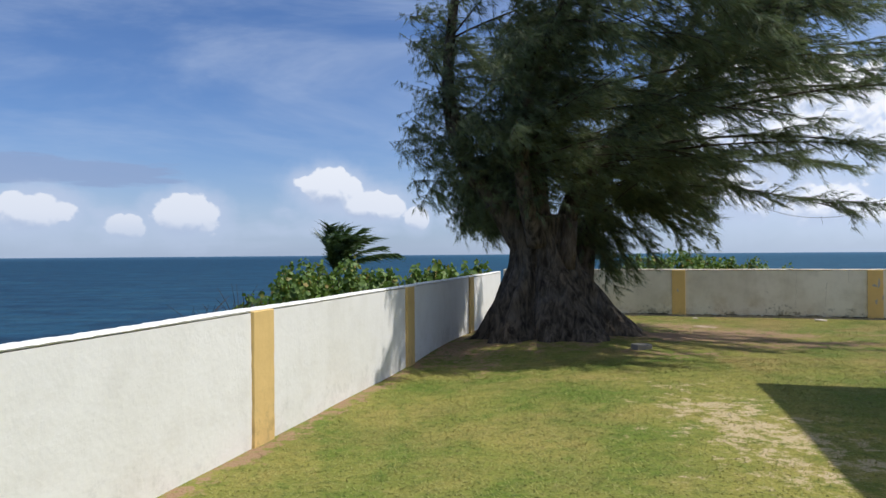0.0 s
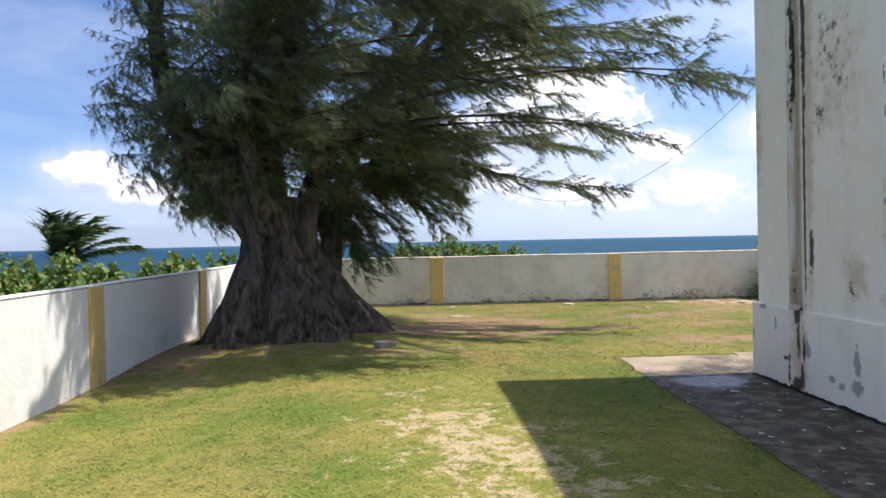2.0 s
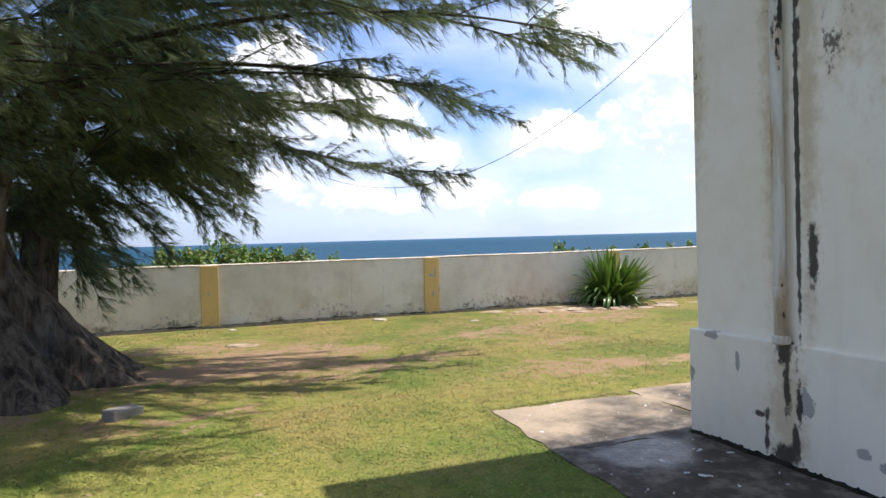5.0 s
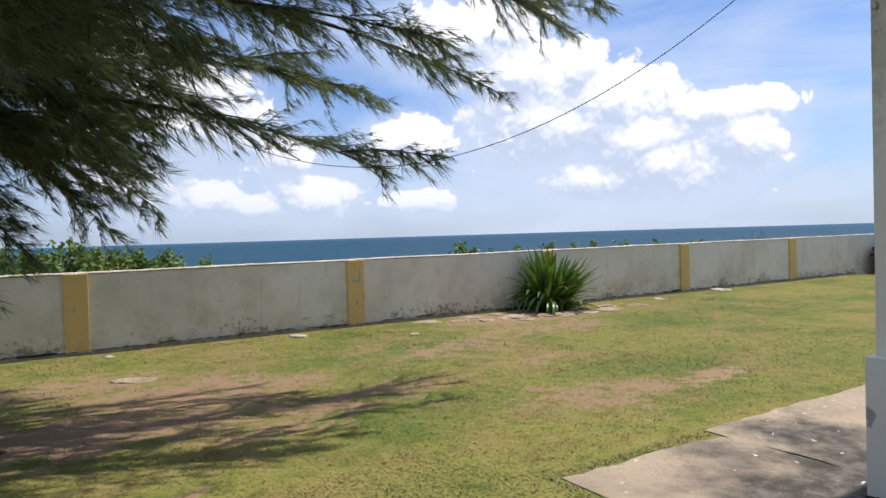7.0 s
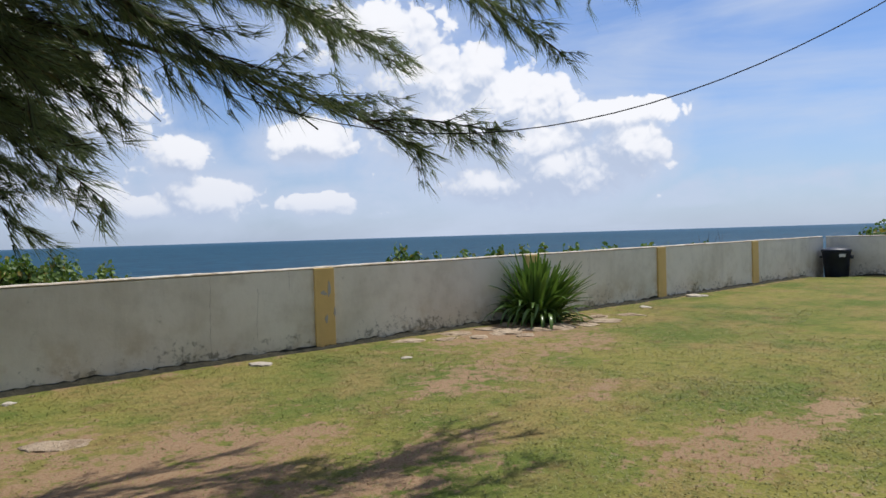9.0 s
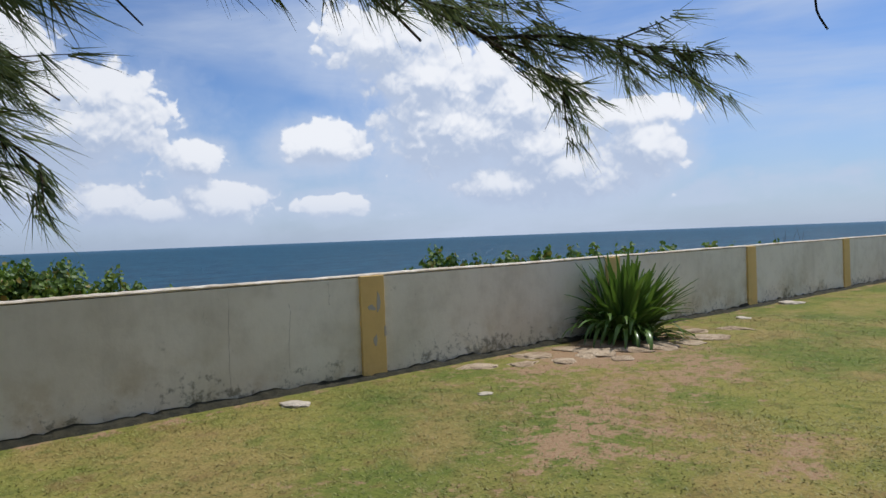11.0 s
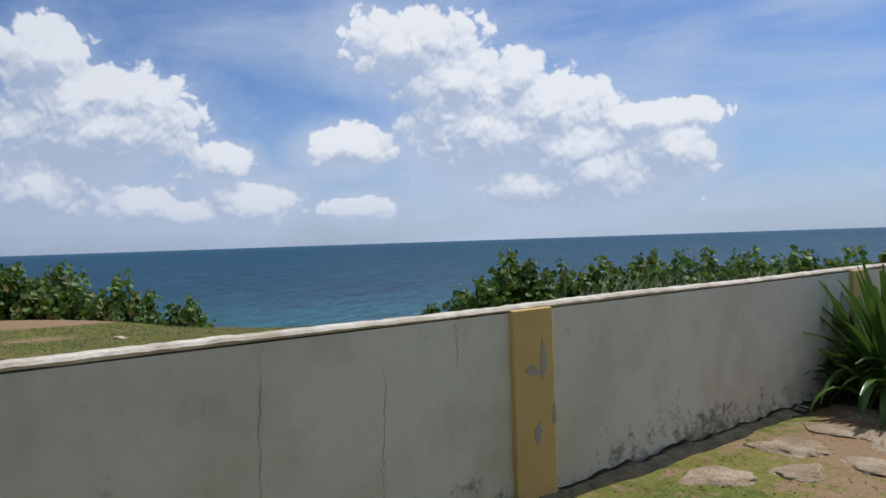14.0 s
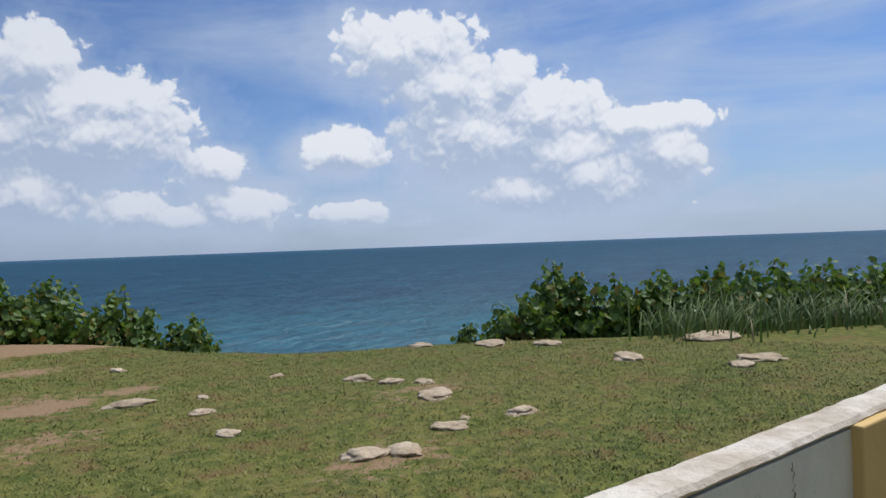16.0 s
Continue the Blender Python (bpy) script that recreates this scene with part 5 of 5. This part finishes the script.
def make_palm():
    rng, nr = random.Random(4), np.random.default_rng(4)
    x, y = -4.1, 25.4
    palm = thing("coconut_palm", "young coconut palm with windblown fronds beyond the wall", "palm")
    foot = Vector((x, y, gz(x, y) - 0.1))
    top = Vector((x + 0.05, y, 0.85))
    part("trunk", tube_mesh("trunk", bezier([foot, foot.lerp(top, 0.5) + Vector((-0.12, 0, 0)), top], 8), [0.15 - 0.006 * i for i in range(9)], BARK, 12), BARK, palm)
    for k in range(19):
        g = 2 * math.pi * k / 19 + rng.uniform(-0.2, 0.2)
        out = Vector((math.cos(g), math.sin(g), 0))
        upright = rng.uniform(0.7, 1.4) if k % 3 == 0 else rng.uniform(2.2, 4.5)
        ln = rng.uniform(1.9, 2.7)
        d = (out * 0.65 + WIND * 0.35 + Vector((0, 0, upright))).normalized()
        pts = []
        for i in range(9):
            s = i / 8
            pts.append(top + d * ln * s + (WIND * 0.5 + out * 0.25) * s * s * 0.9 - Vector((0, 0, 0.55)) * s * s * ln * 0.6)
        rib = part("frond", tube_mesh("frond", pts, [0.022 - 0.0023 * i for i in range(9)], PALM, 6), PALM, palm)
        line = bezier(pts, 46)
        at, aim = [], []
        for i in range(5, 47):
            way = (line[i] - line[i - 1]).normalized()
            for side in (-1, 1):
                lat = way.cross(Vector((0, 0, 1))).normalized() * side
                at.append(tuple(line[i]))
                aim.append(tuple(way * 0.75 + lat * 0.75 + WIND * 0.4 + Vector((0, 0, -0.35))))
        part("frond_leaf", blades(nr, at, aim, 2, 0.30, 0.62, 0.062, 0.14, "frond_leaf", PALM), PALM, rib)


make_palm()


def strap(curl, length, wide):
    """One arching strap leaf rooted at the origin, leaning along +x."""
    verts, faces, n = [], [], 8
    for i in range(n + 1):
        s = i / n
        ang = math.radians(82) - curl * s
        if i == 0:
            p = Vector((0, 0, 0))
        else:
            p = p + Vector((math.cos(ang), 0, math.sin(ang))) * length / n
        w = wide * (0.55 + 0.6 * math.sin(math.pi * min(1, s * 0.9 + 0.12))) * (1 if s < 0.8 else (1 - s) / 0.2 * 0.62 + 0.38)
        nrm = Vector((-math.sin(ang), 0, math.cos(ang)))
        verts += [p + Vector((0, -w / 2, 0)) + nrm * 0.2 * w, p, p + Vector((0, w / 2, 0)) + nrm * 0.2 * w]
    for i in range(n):
        for k in (0, 1):
            faces.append((3 * i + k, 3 * i + k + 1, 3 * i + 4 + k, 3 * i + 3 + k))
    return mesh_of("leaf", verts, faces, STRAP, True)


def make_lily():
    rng = random.Random(12)
    x, y = 12.02, 12.55
    plant = thing("spider_lily", "large clump of glossy green strap leaves against the wall", "plant", (x, y, gz(x, y) - 0.02))
    kinds = [strap(c, l, w) for c, l, w in ((0.25, 1.14, 0.074), (0.6, 1.10, 0.080), (1.1, 1.04, 0.080), (1.7, 0.98, 0.076), (2.4, 0.92, 0.070))]
    for k in range(330):
        curl = rng.randrange(5)
        ob = part("leaf", kinds[curl], STRAP, plant)
        g = rng.uniform(0, 2 * math.pi)
        r = rng.uniform(0.02, 0.30 + 0.06 * curl)
        tilt = 0.02 + rng.uniform(0, 0.16 + 0.10 * curl)
        m = Matrix.Translation((r * math.cos(g), r * math.sin(g) * 0.8, rng.uniform(-0.02, 0.1))) @ Matrix.Rotation(g + rng.gauss(0, 0.35), 4, "Z") @ Matrix.Rotation(tilt, 4, "Y") @ Matrix.Scale(rng.uniform(0.72, 0.95) if curl < 2 else rng.uniform(0.45, 0.82), 4)
        # bent to leeward by the wind
        lean = Matrix.Rotation(0.22, 4, WIND.cross(Vector((0, 0, 1))) * -1)
        ob.matrix_basis = lean @ m
    return plant


make_lily()


def make_reeds():
    nr = np.random.default_rng(31)
    v, f = [], []
    n = 2000
    t = nr.random(n)
    X = 17.3 + 5.2 * t + nr.normal(0, 0.42, n)
    Y = 17.2 - 4.3 * t + nr.normal(0, 0.42, n)
    Z = ground_z(X, Y)
    for i in range(n):
        g = nr.uniform(0, 6.283)
        out = np.array([math.cos(g), math.sin(g), 0]) * 0.6 + np.array([0.55, -0.2, 0])
        ln, w = nr.uniform(0.35, 1.0) * (1.0 + 0.3 * math.sin(9.0 * t[i]) * math.sin(23.0 * t[i] + 1)), nr.uniform(0.012, 0.022)
        p = np.array([X[i], Y[i], Z[i] - 0.02])
        lat = np.array([-out[1], out[0], 0]) / (np.hypot(out[0], out[1]) + 1e-6)
        b = len(v)
        bend = nr.uniform(0.5, 1.7)
        for k in range(5):
            s = k / 4
            q = p + np.array([0, 0, 1.0]) * ln * (s - 0.32 * bend * s * s) + out * ln * 0.55 * bend * s * s
            ww = w * (1 - 0.9 * s)
            v += [q - lat * ww, q + lat * ww]
        for k in range(4):
            f.append((b + 2 * k, b + 2 * k + 1, b + 2 * k + 3, b + 2 * k + 2))
    tagged(new("tall_grass", soup("tall_grass", v, f, REED)), "tall wild grass in front of the sea grape hedge", "grass", kind="stuff")


make_reeds()


# ---- stones ----
def stone(x, y, size, flat, seed, mat, label, group):
    bm = bmesh.new()
    bmesh.ops.create_icosphere(bm, subdivisions=4, radius=1)
    o = Vector((seed * 3.7, seed * 1.3, 0))
    for v in bm.verts:
        d = 1 + 0.40 * noise.noise(v.co * 1.2 + o) + 0.20 * noise.noise(v.co * 2.7 + o) + 0.07 * noise.noise(v.co * 6 + o)
        v.co = Vector((v.co.x * d, v.co.y * d * 0.72, max(-0.6, v.co.z * d) * flat)) * size
    turn = seed * 1.7
    bm.transform(Matrix.Rotation(turn, 4, "Z"))
    ob = part("rock", bm, mat, None, smooth=True)
    ob.location = on_ground((x, y), (-0.25 if mat is OUTCROP else 0.05) * flat * size)
    return tagged(ob, label, "rock", group)


for k, (x, y, s) in enumerate(((12.5, 19.5, 0.26), (12.46, 18.95, 0.22), (12.62, 18.6, 0.17), (12.03, 18.0, 0.34), (11.08, 17.14, 0.22), (11.4, 17.2, 0.09),
                               (10.15, 17.25, 0.24), (10.38, 17.04, 0.22), (10.25, 20.6, 0.32), (10.87, 20.26, 0.12), (10.38, 19.56, 0.17), (10.03, 18.7, 0.16),
                               (12.33, 20.8, 0.15), (11.45, 23.1, 0.18), (14.9, 15.7, 0.24), (15.4, 15.6, 0.38), (14.9, 17.08, 0.36), (15.44, 20.86, 0.3),
                               (15.95, 19.8, 0.42), (17.1, 16.6, 0.62), (16.2, 18.9, 0.34), (11.8, 16.85, 0.22))):
    stone(x, y, s * 0.72, 0.30 if s < 0.3 else 0.24, k + 1, ROCK, "weathered tan limestone rock half sunk in the grass", "rocks on the bluff")
for k, (x, y, s, h) in enumerate(((7.62, 13.8, 0.16, 0.35), (5.34, 14.5, 0.09, 0.4), (16.75, 11.3, 0.28, 0.25), (14.41, 11.6, 0.16, 0.25),
                                  (8.7, 12.6, 0.09, 0.3))):
    stone(x, y, s * 0.8, 0.7 * h, 40 + k, PALE, "pale flat stone lying in the lawn", "stones in the lawn")
for k, (x, y, s) in enumerate(((10.45, 13.0, 0.26), (10.85, 12.45, 0.30), (11.2, 12.15, 0.24), (11.6, 11.95, 0.28), (12.5, 11.6, 0.3), (11.5, 12.7, 0.3), (9.7, 13.25, 0.22), (10.3, 12.6, 0.2), (4.89, 12.8, 0.22),
                               (12.0, 11.75, 0.22), (10.0, 12.9, 0.2), (11.0, 12.8, 0.22), (12.9, 11.9, 0.26), (13.3, 11.5, 0.22), (10.7, 12.1, 0.16), (11.9, 12.15, 0.2))):
    stone(x, y, s, 0.13, 60 + k, OUTCROP, "flat limestone outcrop breaking through the turf", "rock outcrops by the plant")


def make_block():
    bm = box_bm(-0.14, -0.07, 0, 0.14, 0.07, 0.10, 0.012)
    ob = part("cinder_block", bm, OLDBLOCK, None)
    ob.location = on_ground((2.78, 9.62), -0.03)
    ob.rotation_euler = (0.05, 0.04, 0.5)
    tagged(ob, "grey concrete block at the foot of the tree", "block")


make_block()


# ---- bin and cable ----
def make_bin():
    x, y = 23.12, 9.22
    can = thing("trash_bin", "dark navy plastic rubbish bin with lid in the wall corner", "bin", (x, y, gz(x, y) - 0.005))
    n = 28

    def turned(profile, name):
        verts, faces = [], []
        for r, z in profile:
            verts += [(r * math.cos(2 * math.pi * k / n), r * math.sin(2 * math.pi * k / n), z) for k in range(n)]
        for j in range(len(profile) - 1):
            faces += [(j * n + k, j * n + (k + 1) % n, (j + 1) * n + (k + 1) % n, (j + 1) * n + k) for k in range(n)]
        faces.append(tuple((len(profile) - 1) * n + k for k in range(n)))
        return mesh_of(name, verts, faces, NAVY, True)
    body = part("body", turned([(0.0, 0.0), (0.26, 0.0), (0.275, 0.03), (0.33, 0.70), (0.345, 0.71), (0.345, 0.745), (0.32, 0.745)], "body"), NAVY, can)
    part("lid", turned([(0.0, 0.747), (0.355, 0.747), (0.36, 0.775), (0.33, 0.80), (0.15, 0.835), (0.0, 0.84)], "lid"), NAVY, can)
    for s in (-1, 1):
        part("handle", box_bm(-0.06, s * 0.33, 0.56, 0.06, s * 0.385, 0.62, 0.012), NAVY, can)
    sticker = box_bm(-0.075, -0.342, 0.60, 0.075, -0.318, 0.68, 0.002)
    sticker.transform(Matrix.Rotation(radians(-62), 4, "Z"))
    part("label_plate", sticker, CHIP, can, "small white label")


make_bin()


def make_cable():
    root = thing("overhead_cable", "thin black cable sagging from the house to the tree", "cable")

    def at(u):
        return Vector((5.39 + 0.32 * u, 9.54 - 0.947 * u, 2.013 + 0.1522 * u * u))
    pts = [at(-3.15 + 7.45 * i / 48) for i in range(49)]
    part("line", tube_mesh("line", pts, [0.0027] * 49, CABLE, 6), CABLE, root)
    p = at(-0.12)
    tail = bezier([p + Vector((0, 0, 0.02)), p + Vector((0.010, 0.0, -0.04)), p + Vector((0.012, -0.02, -0.085))], 6)
    part("tie", tube_mesh("tie", tail, [0.0025] * 7, CABLE, 6), CABLE, root)


make_cable()


# ---- flaws of the far wall ----
def wall_flaws():
    inward = Vector((-0.2865, -0.9581, 0))

    def on_wall(s, z, front=False):
        return PILLAR_C + EAST * s + Vector((0, 0, z)) - inward * (0.0 if front else 0.052)
    seed = 500
    for s, top, low in ((2.47, 1.12, 0.2), (3.02, 0.95, 0.35), (3.42, 1.12, 0.9)):
        rng = random.Random(seed)
        pts = []
        n = 22
        for i in range(n + 1):
            z = top + (low - top) * i / n
            pts.append(on_wall(s + 0.022 * math.sin(2.6 * z + seed) + rng.gauss(0, 0.006), z))
        tube = tube_mesh("crack", pts, [rng.uniform(0.0004, 0.0013) for i in range(n + 1)], STAIN, 4)
        part("crack", tube, STAIN, wall_north)
        seed += 1
    for s, z, w, h in ((3.98, 0.88, 0.05, 0.30), (3.90, 0.83, 0.11, 0.08), (3.93, 0.50, 0.05, 0.16), (4.05, 0.58, 0.04, 0.12), (0.1, 0.7, 0.05, 0.1)):
        flat_patch("bare_patch", on_wall(s, z, True) - inward * 0.024, EAST, inward, w, h, BARE, wall_north, seed, 0.004, "grey cement where the paint has flaked", 13)
        seed += 1
    side = Vector((0.965, -0.2624, 0))
    for s, z, w, h in ((8.27, 0.80, 0.06, 0.08), (8.25, 0.28, 0.07, 0.16), (8.28, 0.14, 0.08, 0.12), (12.1, 0.8, 0.06, 0.3), (12.15, 0.4, 0.07, 0.2)):
        p = SOUTH_END + NORTH * s + Vector((0, 0, z)) - side * 0.024
        flat_patch("bare_patch", p, NORTH, side, w, h, BARE, wall_west, seed, 0.004, "grey cement where the paint has flaked", 13)
        seed += 1


wall_flaws()


# ---- turf ----
def make_turf():
    nr = np.random.default_rng(77)

    def field(x0, x1, y0, y1, per):
        n = int((x1 - x0) * (y1 - y0) * per)
        return nr.uniform(x0, x1, n), nr.uniform(y0, y1, n)
    xs, ys = [], []
    for box in ((-2, 5, 1.5, 9, 3000), (-1, 9, 8, 16, 2400), (8, 15, 9, 16, 1500), (6, 12, 4, 9, 1500), (14, 23, 6, 13, 300), (6, 17, 14, 27, 1800)):
        a, b = field(*box)
        xs.append(a)
        ys.append(b)
    x, y = np.concatenate(xs), np.concatenate(ys)
    side = 0.965 * (x + 1.49) - 0.2624 * (y - 5.46)
    far = 0.2865 * x + 0.9581 * y - 15.847
    a = (x - HOUSE_CORNER.x) * FACE.x + (y - HOUSE_CORNER.y) * FACE.y
    o = (x - HOUSE_CORNER.x) * OUT.x + (y - HOUSE_CORNER.y) * OUT.y
    paved = (a > -1.2) & (o < 1.08)
    ok = (side > 0.06) & (np.abs(far - 0.08) > 0.16) & ~paved & (shore(x, y) < 0.5)
    ok &= ((x - 1.93) ** 2 + (y - 11.35) ** 2 > 1.3)
    ok &= nr.random(len(x)) > 1.15 * dry_spots(x, y)
    clump = waves(x * 2.3, y * 2.1, 0.8) + 0.8 * waves(x * 6.1, y * 5.7, 2.2)
    ok &= nr.random(len(x)) < 0.6 + 0.25 * clump
    x, y = x[ok], y[ok]
    n = len(x)
    z = ground_z(x, y)
    g = nr.uniform(0, 6.283, n)
    h = nr.uniform(0.012, 0.032, n)
    rim = nr.random(6000)               # longer tufts along the edge of the paving
    ea = np.where(rim < 0.75, nr.uniform(-1.2, 4.4, 6000), nr.normal(-1.16, 0.035, 6000))
    eo = np.where(rim < 0.75, 1.03 + 0.018 * np.maximum(ea, 0) + nr.normal(0, 0.03, 6000), nr.uniform(-0.4, 1.05, 6000))
    x = np.append(x, HOUSE_CORNER.x + FACE.x * ea + OUT.x * eo)
    y = np.append(y, HOUSE_CORNER.y + FACE.y * ea + OUT.y * eo)
    n = len(x)
    z, g = ground_z(x, y), nr.uniform(0, 6.283, n)
    h = np.append(h, nr.uniform(0.010, 0.026, 6000))
    h *= 1 + 0.3 * (0.2865 * x + 0.9581 * y > 16.1)
    lean = np.stack([np.cos(g), np.sin(g), np.where(0.2865 * x + 0.9581 * y > 16.1, 0.7, 0.45)], 1) * h[:, None]
    lat = np.stack([-np.sin(g), np.cos(g), np.zeros(n)], 1) * nr.uniform(0.003, 0.006, (n, 1))
    p = np.stack([x, y, z + 0.001], 1)
    v = np.stack([p + lat, p - lat, p + lean], 1).reshape(-1, 3)
    me = soup("grass", v, np.arange(3 * n).reshape(-1, 3), BLADE)
    tagged(new("grass", me), "short mown grass blades over the lawn", "grass", kind="stuff")


make_turf()
